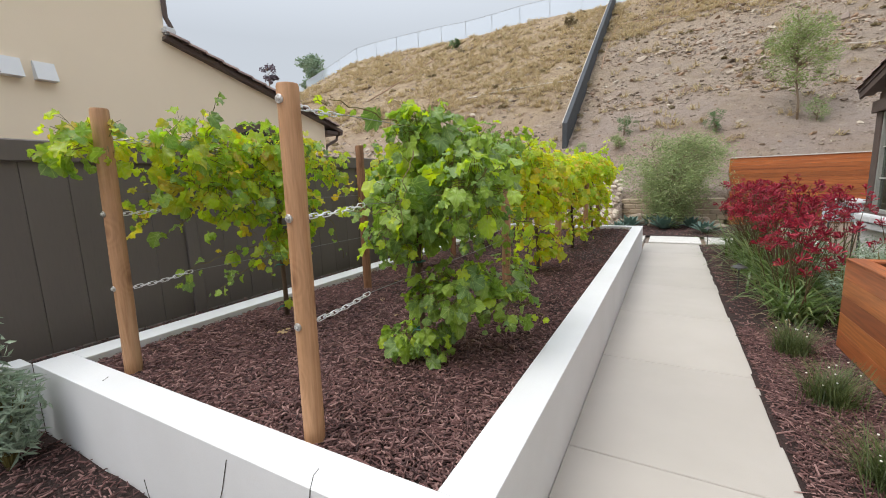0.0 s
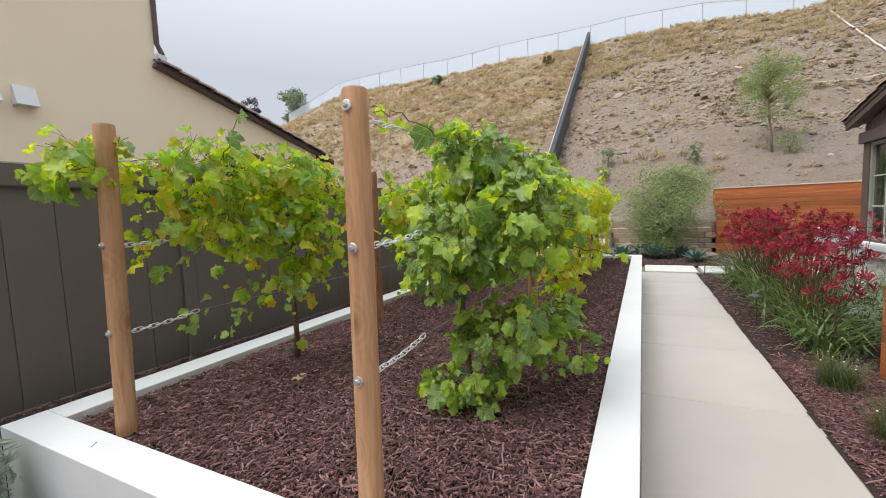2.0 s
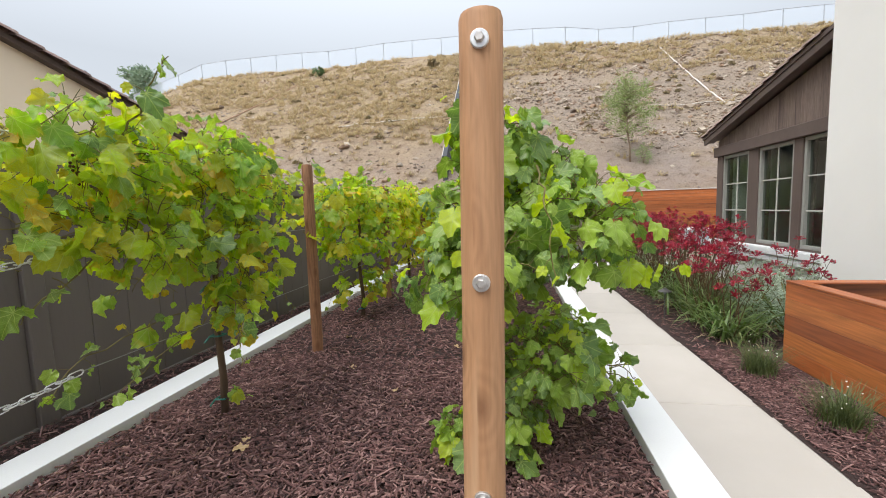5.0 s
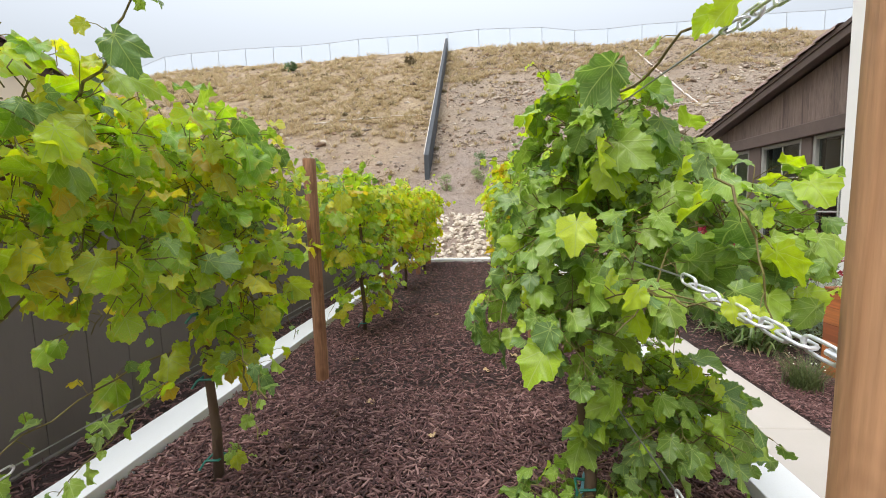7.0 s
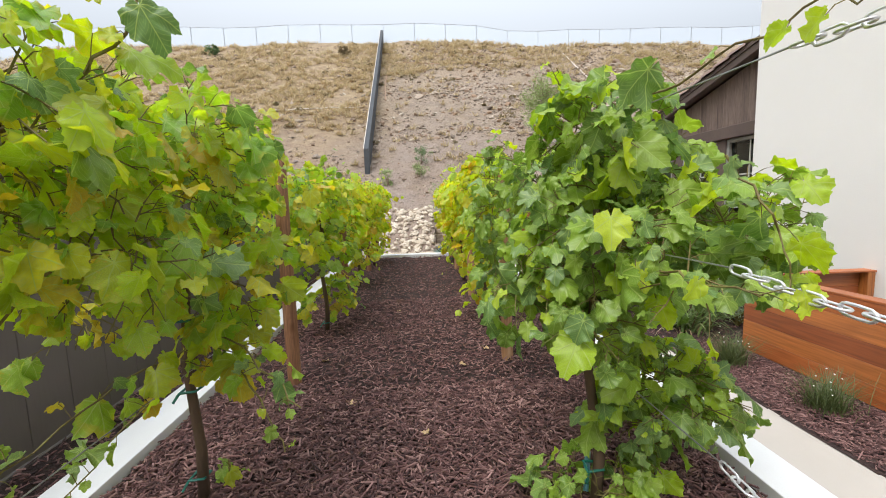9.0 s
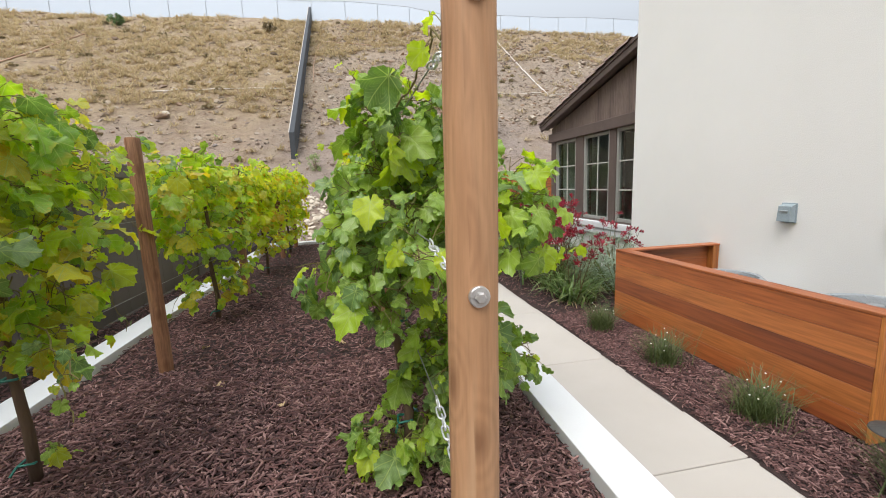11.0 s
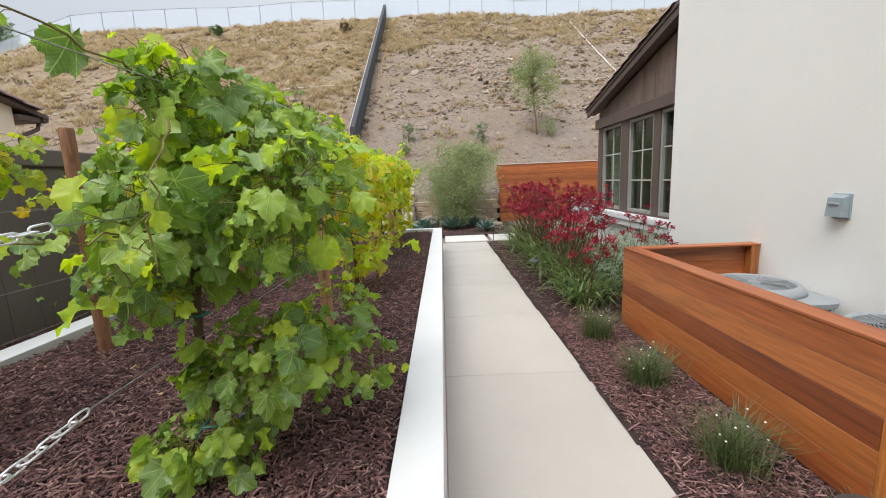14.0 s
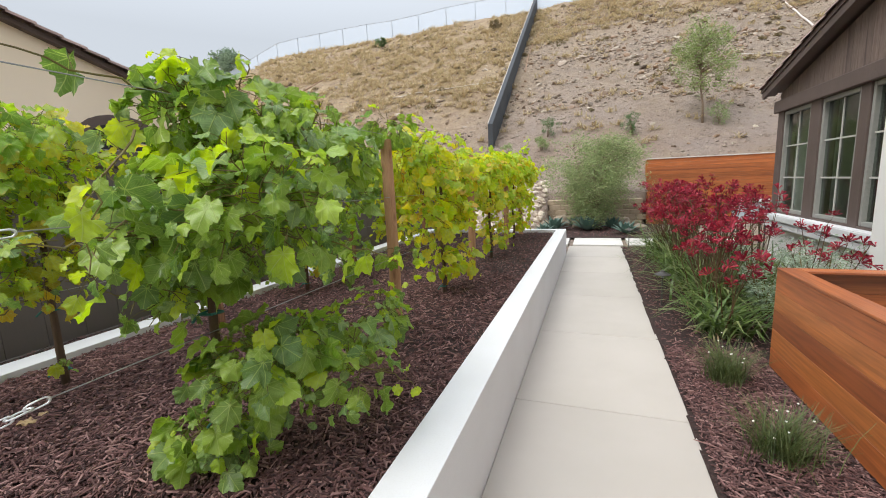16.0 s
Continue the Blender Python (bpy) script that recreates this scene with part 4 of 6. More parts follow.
# ---------------- cedar screen round the air conditioner ----------------
def cedar_screen():
    t = thing("cedar_screen", "low oiled cedar screen of wide boards with a cap", "screen")
    x, y0, y1 = 2.01, 1.46, 4.20
    hh = 0.169
    woods = (M_CEDAR, M_CEDARL, M_CEDARD, M_CEDARL, M_CEDAR)
    for i in range(5):
        z = 0.03 + i * hh
        part("board", boxed(x, y0 + 0.002, z + 0.0012, x + 0.035, y1, z + hh - 0.0012, 0.003), woods[i], t)
        part("return_board", boxed(x + 0.04, y1 - 0.036, z + 0.0012, HX - 0.01, y1 - 0.001, z + hh - 0.0012, 0.003), M_CEDARX, t)
    part("cap_board", boxed(x - 0.003, y0 - 0.026, 0.876, x + 0.14, y1 + 0.004, 0.896, 0.003), M_CEDAR, t)
    part("return_cap", boxed(x + 0.142, y1 - 0.14, 0.876, HX - 0.005, y1 + 0.004, 0.896, 0.003), M_CEDARX, t)
    part("end_board", boxed(x - 0.002, y0 - 0.022, 0.02, x + 0.13, y0 + 0.001, 0.875, 0.003), M_CEDARZ, t)
    for yy in (y0 + 0.03, (y0 + y1) / 2, y1 - 0.14):
        part("inner_post", boxed(x + 0.037, yy, 0.0, x + 0.125, yy + 0.088, 0.875, 0.004), M_CEDARZ, t)
    part("wall_post", boxed(HX - 0.10, y1 - 0.135, 0.0, HX - 0.012, y1 - 0.04, 0.875, 0.004), M_CEDARZ, t)


cedar_screen()


def rounded_plan(w, r, k=6):
    """A square of half width w with rounded corners, as pairs."""
    return [(cx * (w - r) + r * math.cos(a), cy * (w - r) + r * math.sin(a))
            for cx, cy, a0 in ((1, 1, 0), (-1, 1, 90), (-1, -1, 180), (1, -1, 270))
            for a in (radians(a0 + 90 * j / k) for j in range(k + 1))]


def lofted(layers):
    """A closed body through plan outlines at heights: (outline, z)."""
    bm = bmesh.new()
    rows = [[bm.verts.new((u, v, z)) for u, v in o] for o, z in layers]
    n = len(rows[0])
    for r0, r1 in zip(rows, rows[1:]):
        for j in range(n):
            bm.faces.new((r0[j], r0[(j + 1) % n], r1[(j + 1) % n], r1[j]))
    bm.faces.new(rows[0][::-1])
    bm.faces.new(rows[-1])
    return bm


def air_conditioner(cx, cy, h, w=0.43):
    t = thing("air_conditioner", "grey outdoor air conditioning unit with wire guards", "air conditioner", "air conditioners", (cx, cy, 0.0))
    part("base_pan", lofted([(rounded_plan(w + 0.015, 0.13), 0.0), (rounded_plan(w + 0.02, 0.13), 0.05), (rounded_plan(w, 0.12), 0.065)]), M_GREYP, t)
    part("coil", lofted([(rounded_plan(w - 0.015, 0.12), 0.066), (rounded_plan(w - 0.015, 0.12), h - 0.055)]), M_COIL, t, "dark grey finned coil", True).data.set_sharp_from_angle(angle=radians(40))
    ring = rounded_plan(w - 0.002, 0.125)
    for i in range(8):
        z = 0.10 + i * (h - 0.18) / 7
        part("guard_wire", tube(bmesh.new(), [(u, v, z) for u, v in ring + ring[:1]], 0.0018, 4, False), M_ACTOP, t)
    for i, (u, v) in enumerate(ring):
        if i % 7 in (0, 3, 6):
            part("guard_wire", tube(bmesh.new(), [(u, v, 0.06), (u, v, h - 0.05)], 0.0018, 4), M_ACTOP, t)
    for i in range(10):
        u = (i - 4.5) * 0.058
        for p in ((u, -w + 0.001), (-w + 0.001, u)):
            part("guard_wire", tube(bmesh.new(), [(*p, 0.06), (*p, h - 0.05)], 0.0014, 4), M_COIL, t)
    top = part("top_cover", lofted([(rounded_plan(w + 0.02, 0.14), h - 0.055), (rounded_plan(w + 0.024, 0.14), h - 0.012), (rounded_plan(w + 0.008, 0.13), h), (rounded_plan(w - 0.06, 0.30), h + 0.015)]), M_ACTOP, t, "pale moulded top cover", True)
    top.data.set_sharp_from_angle(angle=radians(35))
    part("fan_shroud", disc_stack(bmesh.new(), [(0.385, h + 0.008), (0.375, h + 0.045), (0.335, h + 0.085), (0.315, h + 0.088), (0.30, h + 0.07), (0.29, h + 0.022)], 48), M_ACTOP, top, smooth=True)
    # flat black disc paints the shaded depth below the grille
    part("fan_well_shade", disc_stack(bmesh.new(), [(0.285, h + 0.0225), (0.285, h + 0.0265)], 32), M_BLACK, top)
    for i in range(16):
        r = 0.05 + i * 0.0165
        bm = bmesh.new()
        tube(bm, [(r * math.cos(a), r * math.sin(a), h + 0.076) for a in [2 * math.pi * k / 40 for k in range(41)]], 0.0032, 4, False)
        part("fan_grille_ring", bm, M_GREYP, top)
    for k in range(8):
        a = k * math.pi / 4
        part("fan_grille_spoke", tube(bmesh.new(), [(0.03 * math.cos(a), 0.03 * math.sin(a), h + 0.078), (0.31 * math.cos(a), 0.31 * math.sin(a), h + 0.08)], 0.004, 4), M_GREYP, top)
    part("fan_hub", disc_stack(bmesh.new(), [(0.05, h + 0.07), (0.05, h + 0.082)], 20), M_GREYP, top)


air_conditioner(2.73, 1.95, 0.665)
air_conditioner(2.90, 3.45, 0.57)


def cooler():
    t = thing("cooler", "white lidded cooler on dark legs past the house corner", "cooler", at=(3.80, 10.9, 0.0))
    part("body", boxed(-0.30, -0.2, 0.62, 0.30, 0.2, 0.98, 0.03, 2), M_BLUEBOX, t, "pale blue plastic body")
    part("lid", boxed(-0.32, -0.22, 0.984, 0.32, 0.22, 1.10, 0.04, 3), M_CAP, t, "white rounded lid")
    for sx in (-0.25, 0.25):
        for sy in (-0.15, 0.15):
            part("leg", tube(bmesh.new(), [(sx, sy, -0.05), (sx, sy, 0.63)], 0.018, 8), M_DARK, t)


cooler()


def path_light(x, y, h, label="dark bronze mushroom path light in the mulch", rim=1.1):
    t = thing("path_light", label, "path light", "path lights", (x, y, 0.0))
    part("stake", tube(bmesh.new(), [(0, 0, -0.05), (0, 0, h - 0.03)], [0.011, 0.009], 10), M_DARK, t)
    part("hat", disc_stack(bmesh.new(), [(0.088 * rim, h - 0.042), (0.086 * rim, h - 0.036), (0.045, h - 0.012), (0.03, h - 0.004), (0.028, h + 0.008), (0.02, h + 0.012)], 24), M_DARK, t, "shallow conical hat")
    part("lens", disc_stack(bmesh.new(), [(0.018, h - 0.08), (0.02, h - 0.043)], 14), M_ACTOP, t)


path_light(1.41, 5.90, 0.47)
path_light(1.58, 1.07, 0.45, rim=1.3)
path_light(1.37, 10.7, 0.47)


# ---------------- far red fence, block wall, hill things ----------------
def red_fence():
    t = thing("cedar_fence", "far oiled cedar fence of level boards below the slope", "fence")
    y, x0, x1 = 17.4, 2.43, 11.0
    n = 16
    hh = 2.29 / n
    for i in range(n):
        part("board", boxed(x0, y, -0.04 + i * hh, x1, y + 0.04, -0.04 + (i + 1) * hh - 0.004, 0.003), M_CEDARX, t)
    # the cap's lit top edge is painted with the pale pipe colour
    part("top_cap", boxed(x0 - 0.03, y - 0.03, 2.25, x1, y + 0.1, 2.285, 0.005), M_PIPE, t, "pale cap strip, sunlit tone put into its colour")
    part("end_post", boxed(x0 - 0.05, y - 0.02, -0.05, x0, y + 0.10, 2.249, 0.005), M_CEDARZ, t)
    # box front added for the fence's lower section, which lies in shade
    b = thing("cedar_low_front", "lower cedar box front for a shaded fence section", "planter box")
    for i in range(7):
        part("board", boxed(2.3, 15.9, 0.0 + i * 0.16, 4.6, 15.95, 0.156 + i * 0.16, 0.003), M_CEDARX, b)
        part("side_board", boxed(2.3, 15.952, 0.0 + i * 0.16, 2.34, 17.39, 0.156 + i * 0.16, 0.003), M_CEDAR, b)


red_fence()


def block_wall():
    t = thing("retaining_wall", "low tan block retaining wall at the foot of the slope", "wall", kind="structure")
    bm = [boxed(-0.21, -0.15, -0.09, 0.21, 0.15, 0.09, 0.02, 1) for _ in range(1)][0]
    me = mesh_of(bm, "block", M_BLOCK)
    rg = random.Random(5)
    for r in range(5):
        x = -1.0 + (0.21 if r % 2 else 0)
        while x < 2.3:
            ob = new("block", me)
            ob.parent = t
            ob.matrix_basis = pose(x, 16.1 + 0.02 * r + rg.uniform(-0.012, 0.012), 0.06 + r * 0.185, 0, 0, rg.uniform(-1.5, 1.5))
            x += 0.425


block_wall()


def stone_template(seed, n=1):
    bm = bmesh.new()
    bmesh.ops.create_icosphere(bm, subdivisions=n, radius=1.0)
    for v in bm.verts:
        v.co *= 0.75 + 0.5 * noise.noise(v.co * 1.3 + Vector((seed * 3.1, 0, 0)))
        v.co.z *= 0.7
    bm.verts.ensure_lookup_table()
    out = [tuple(v.co) for v in bm.verts], [tuple(v.index for v in f.verts) for f in bm.faces]
    bm.free()
    return out


def boulder(x, y, z, s, seed):
    v, f = stone_template(seed, 3)
    ob = arrays("boulder", np.array(v) * np.array(s), f, M_BOULDER, smooth=True)
    ob.location = (x, y, z)
    tagged(ob, "rough tan garden boulder in the mulch", "boulder", "garden boulders")


for i, (x, y, s) in enumerate([(-0.35, 15.6, (0.55, 0.4, 0.42)), (0.12, 14.9, (0.33, 0.3, 0.33)), (0.85, 15.7, (0.55, 0.4, 0.42)), (1.5, 15.6, (0.4, 0.35, 0.36)), (-0.8, 14.6, (0.4, 0.3, 0.33)), (1.9, 14.2, (0.28, 0.25, 0.22))]):
    boulder(x, y, s[2] * 0.35, s, i)


def riprap():
    """Loose cobbles in the gap behind the planter; hill stones on the slope."""
    vs, fs, off = [], [], 0
    for k in range(5):
        tv, tf = stone_template(k + 20)
        n = 150
        x, y = rng.uniform(-3.6, -1.15, n), rng.uniform(10.2, 16.9, n)
        z = np.array([hill(a, b) for a, b in zip(x, y)])
        s = rng.uniform(0.09, 0.2, n)
        v, f = scatter(tv, tf, np.stack([x, y, z + 0.02], 1), turns_of(rng.uniform(0, 6.28, n), rng.normal(0, 0.4, n), rng.normal(0, 0.4, n)), s)
        vs.append(v), fs.append(f + off)
        off += len(v)
    ob = arrays("riprap", np.concatenate(vs), np.concatenate(fs), M_RIP)
    tagged(ob, "pale cobbles heaped in a drainage run", "stones", kind="stuff")
    vs, fs, off = [], [], 0
    for k in range(4):
        tv, tf = stone_template(k + 40)
        n = 21000
        x, y = rng.uniform(-40, 26, n), 17.2 + 23.5 * rng.uniform(0, 1, n) ** 1.15
        lump = np.array([noise.noise((q * 0.35, w * 0.5, 17)) for q, w in zip(x, y)]) + rng.normal(0, 0.25, n)
        keep = ((x > -3.5 + rng.normal(0, 1.0, n)) & (lump > -0.05)) | ((rng.uniform(0, 1, n) < 0.2) & (lump > -0.2))
        keep &= ~((x > 2.2) & (y < 17.7))
        bare = (x > -3.6) & (y < 22.0 + 0.8 * np.sin(x * 0.7))
        keep &= ~(bare & (rng.uniform(0, 1, n) < 0.70))
        x, y = x[keep], y[keep]
        z = np.array([hill(a, b) for a, b in zip(x, y)])
        s = rng.lognormal(-2.8, 0.6, len(x))
        s = np.where((x > -3.6) & (y < 22.5), s * 0.6, s)
        v, f = scatter(tv, tf, np.stack([x, y, z], 1), turns_of(rng.uniform(0, 6.28, len(x)), rng.normal(0, 0.4, len(x)), rng.normal(0, 0.4, len(x))), np.stack([s * 1.3, s, s * 0.8], 1))
        vs.append(v), fs.append(f + off)
        off += len(v)
    ob = arrays("hill_stones", np.concatenate(vs), np.concatenate(fs), M_ROCK)
    tagged(ob, "broken tan and brown stones strewn over the slope", "stones", kind="stuff")


M_RIP = chips_material("pale_cobbles", [(0.45, 0.38, 0.29), (0.55, 0.48, 0.39), (0.38, 0.31, 0.24), (0.60, 0.54, 0.45)], 0.9)[0]
riprap()


def blades(n, base, spread, length, width, bend, lean=0.5, segs=3):
    """Arching narrow blades from points: arrays of verts and quads. base (n,3)."""
    yaw = rng.uniform(0, 6.28, n)
    out = rng.uniform(0.1, 1.0, n) * lean
    ln = length * rng.uniform(0.6, 1.15, n)
    d = np.stack([np.cos(yaw), np.sin(yaw), np.zeros(n)], 1)
    side = np.stack([-np.sin(yaw), np.cos(yaw), np.zeros(n)], 1)
    vs = []
    for k in range(segs + 1):
        u = k / segs
        a = out + bend * u * rng.uniform(0.85, 1.15, n)
        c = base + spread * d + (ln * u)[:, None] * (np.sin(a)[:, None] * d + np.cos(a)[:, None] * np.array([0, 0, 1.0]))
        w = width * (1 - u) ** 0.6 * 0.5 if u < 1 else 0.0008
        vs.append(c - side * w)
        vs.append(c + side * w)
    v = np.stack(vs, 1)
    t = np.array([(2 * k, 2 * k + 1, 2 * k + 3, 2 * k + 2) for k in range(segs)])
    f = t[None] + (np.arange(n) * (2 * segs + 2))[:, None, None]
    return v.reshape(-1, 3), f.reshape(-1, 4)


def hill_cover():
    n = 8500
    x, y = rng.uniform(-44, 26, n), rng.uniform(19, 41.3, n)
    z = np.array([hill(a, b) for a, b in zip(x, y)])
    dens = np.array([noise.noise((a * 0.25, b * 0.25, 9)) for a, b in zip(x, y)])
    left = x < -4.4
    keep = np.where(left, (dens > -0.25) & (y > 22 + 3 * rng.uniform(0, 1, n)), (z > 11.5 + 2 * dens) & (dens > -0.3)) | (rng.uniform(0, 1, n) < 0.09)
    p = np.stack([x, y, z], 1)[keep]
    k = 14
    base = np.repeat(p, k, 0) + rng.normal(0, 0.10, (len(p) * k, 3)) * np.array([1, 1, 0])
    v, f = blades(len(base), base, 0.0, 0.52, 0.055, 0.8, 0.8, 2)
    tagged(arrays("dry_grass", v, f, M_DRY), "straw-coloured dry grass tufts on the slope", "grass", kind="stuff")
    # low scrub: many small leaf flecks in loose clumps
    n = 150
    x, y = rng.uniform(-40, 24, n), rng.uniform(19.5, 41, n)
    r = rng.lognormal(-1.4, 0.5, n)
    vs, fs, off = [], [], 0
    tv = [(-0.5, 0, 0), (0, -0.32, 0.06), (0.5, 0, 0), (0, 0.32, 0.06)]
    for a, b, c in zip(x, y, r):
        m = 60
        q = rng.normal(0, 1, (m, 3))
        q /= np.linalg.norm(q, axis=1)[:, None]
        q *= (rng.uniform(0.3, 1, m) ** 0.5)[:, None] * c
        q[:, 2] = np.abs(q[:, 2]) * 0.8
        v, f = scatter(tv, [(0, 1, 2, 3)], q + np.array([a, b, hill(a, b)]), turns_of(rng.uniform(0, 6.28, m), rng.normal(0, 1, m), rng.normal(0, 1, m)), rng.uniform(0.10, 0.2, m))
        vs.append(v), fs.append(f + off)
        off += len(v)
    tagged(arrays("hill_scrub", np.concatenate(vs), np.concatenate(fs), M_SCRUB), "low olive and brown scrub clumps on the slope", "scrub", kind="stuff")


hill_cover()


def on_hill(x, y, up=0.0):
    return (x, y, hill(x, y) + up)


def barrier():
    t = thing("slope_barrier", "dark slate barrier wall running straight up the slope", "barrier")
    ys = [19.5 + 1.1 * i for i in range(21)]
    for a, b in zip(ys, ys[1:]):
        xa, xb = -4.0 - (a - 19.5) * 0.028, -4.0 - (b - 19.5) * 0.028
        bm = bmesh.new()
        za, zb = 1.6 + 0.63 * (a - 17), 1.6 + 0.63 * (b - 17)
        lo = [(xa - 0.11, a, za - 0.4), (xa + 0.11, a, za - 0.4), (xb + 0.11, b - 0.01, zb - 0.4), (xb - 0.11, b - 0.01, zb - 0.4)]
        v0 = [bm.verts.new(p) for p in lo]
        v1 = [bm.verts.new((p[0], p[1], p[2] + 0.4 + 1.15)) for p in lo]
        bm.faces.new(v0[::-1]), bm.faces.new(v1)
        for i in range(4):
            bm.faces.new((v0[i], v0[(i + 1) % 4], v1[(i + 1) % 4], v1[i]))
        part("panel", bm, M_BARRIER, t)
        part("edge_rail", tube(bmesh.new(), [(xa - 0.12, a, za + 1.16), (xb - 0.12, b - 0.01, zb + 1.16)], 0.02, 5), M_PIPE, t, "thin pale rail along the edge")


barrier()


def hose(name, pts, r, mat, label):
    out = []
    for (x0, y0), (x1, y1) in zip(pts, pts[1:]):
        k = max(2, int(math.hypot(x1 - x0, y1 - y0) / 0.5))
        out += [on_hill(x0 + (x1 - x0) * i / k, y0 + (y1 - y0) * i / k, 0.07) for i in range(k)]
    out.append(on_hill(*pts[-1], 0.07))
    single(name, tube(bmesh.new(), out, r, 6), mat, label, "hose", "slope hoses", smooth=True)


hose("slope_hose", [(-3.58, 27.6), (-3.75, 30.5), (-3.64, 35.4), (-2.9, 35.9), (0.5, 35.6), (3.7, 35.4), (8, 36.0)], 0.035, M_HOSE, "thin orange hose laid over the dry slope")
hose("slope_hose", [(-12.5, 26.0), (-4.9, 26.7)], 0.035, M_PIPE, "thin pale pipe laid level across the slope")
hose("slope_hose", [(-22.4, 28.1), (-20.0, 36.1)], 0.045, M_HOSE, "thin orange hose climbing the grassy slope")
hose("slope_hose", [(11.6, 38.3), (11.5, 26.3)], 0.055, M_PIPE, "pale pipe running down the stony slope")
hose("slope_hose", [(7.5, 26.1), (13.0, 26.6)], 0.022, M_PIPE, "thin pale pipe across the stony slope")


def ridge_fence():
    t = thing("chain_link_fence", "grey chain-link fence along the top of the slope", "fence")
    pts = [(-47, 52), (-45, 46), (-43.5, 41.9)] + [(-40.5 + 3.0 * i, 41.9 - max(0.0, (-40.5 + 3.0 * i + 2)) * 0.045) for i in range(28)]
    tops = []
    for x, y in pts:
        z = hill(x, y - 0.4) if y < 43 else hill(-43, 41.5)
        part("fence_post", tube(bmesh.new(), [(x, y, z - 0.3), (x, y, z + 1.85)], 0.035, 6), M_FPOST, t)
        tops.append((x, y, z))
    for a, b in zip(tops, tops[1:]):
        part("top_bar", tube(bmesh.new(), [(a[0], a[1], a[2] + 1.82), (b[0], b[1], b[2] + 1.82)], 0.022, 5), M_FPOST, t)
        bm = bmesh.new()
        bm.faces.new([bm.verts.new(p) for p in ((a[0], a[1], a[2] - 0.1), (b[0], b[1], b[2] - 0.1), (b[0], b[1], b[2] + 1.8), (a[0], a[1], a[2] + 1.8))])
        ob = part("mesh_panel", bm, M_MESH, t)
        ob.visible_shadow = False


ridge_fence()


# ---------------- trees and shrubs ----------------
LEAFLET = ([(-0.5, 0, 0), (0, -0.24, 0.05), (0.5, 0, -0.03), (0, 0.24, 0.05)], [(0, 1, 2, 3)])


def crown(clumps, per, size, mat, name, parent, droop=0.3, narrow=1.0):
    """Leaves in loose clumps: clumps = (x, y, z, r)."""
    vs, fs, off = [], [], 0
    tv = [(a, b * narrow, c) for a, b, c in LEAFLET[0]]
    for x, y, z, r in clumps:
        q = rng.normal(0, 1, (per, 3))
        q /= np.linalg.norm(q, axis=1)[:, None]
        q *= (rng.uniform(0.02, 1, per) ** 0.45)[:, None] * r
        v, f = scatter(tv, LEAFLET[1], q + np.array([x, y, z]), turns_of(rng.uniform(0, 6.28, per), rng.normal(0, 0.9, per), rng.normal(droop, 0.7, per)), rng.uniform(0.6, 1.3, per) * size)
        vs.append(v), fs.append(f + off)
        off += len(v)
    return arrays(name, np.concatenate(vs), np.concatenate(fs), mat, parent)


def tree(name, x, y, z, height, spread, label, mat, trunk_r=0.05, bare=0.35, clumps=40, per=70, size=0.1, seed=0, narrow=1.0, stems=1, category="tree"):
    rg = random.Random(seed)
    t = thing(name, label, category, at=(x, y, z))
    bm = bmesh.new()
    cl = []
    for s in range(stems):
        lean = (rg.uniform(-0.12, 0.12) * min(stems, 2), rg.uniform(-0.12, 0.12) * min(stems, 2))
        pts = [(lean[0] * h * height + 0.04 * rg.uniform(-1, 1), lean[1] * h * height + 0.04 * rg.uniform(-1, 1), h * height * 0.9 - (0.15 if h == 0 else 0)) for h in (0, 0.2, 0.4, 0.6, 0.8, 1.0)]
        tube(bm, pts, [trunk_r * k for k in (1, 0.85, 0.7, 0.5, 0.32, 0.12)], 8)
        for i in range(max(3, clumps // stems)):
            h = bare + (1.02 - bare) * rg.random() ** 0.85
            k = min(4, int(h * 5))
            a, b = Vector(pts[k]), Vector(pts[k + 1])
            o = a.lerp(b, min(1.0, h * 5 - k))
            an = rg.uniform(0, 6.28)
            env = math.sin(math.pi * min(1, max(0.12, (h - bare * 0.7) / (1.1 - bare * 0.7)))) ** 0.6
            reach = spread * env * rg.uniform(0.25, 1.0)
            e = o + Vector((math.cos(an) * reach, math.sin(an) * reach, rg.uniform(-0.02, 0.18) * height * 0.5))
            tube(bm, [o, o.lerp(e, 0.5) + Vector((0, 0, 0.04 * height)), e], [trunk_r * 0.3, trunk_r * 0.2, trunk_r * 0.06], 5)
            cl.append((*e, spread * rg.uniform(0.18, 0.36)))
    part("trunk", bm, M_BARK, t, smooth=True)
    crown(cl, per, size, mat, "crown", t, narrow=narrow)
    return t


tree("young_tree", 4.75, 20.25, hill(4.75, 20.25) - 0.05, 4.0, 1.2, "slender young tree with airy grey-green leaves on the slope", M_TREE, 0.05, 0.30, 110, 70, 0.09, 3, 0.7)
tree("olive_shrub", 0.5, 14.6, 0.0, 3.0, 1.3, "rounded airy grey-green shrub beside the agaves", M_SAGE, 0.035, 0.10, 280, 90, 0.10, 5, 0.5, 7, "shrub")
tree("far_tree", -47, 47, 14.5, 6.5, 2.8, "distant green tree behind the ridge", M_HAZETREE, 0.2, 0.3, 40, 60, 0.5, 8)
tree("purple_tree", -46, 38, 12.2, 5.2, 1.3, "distant dark purple tree beyond the roof", M_PLUM, 0.12, 0.25, 24, 40, 0.35, 9)
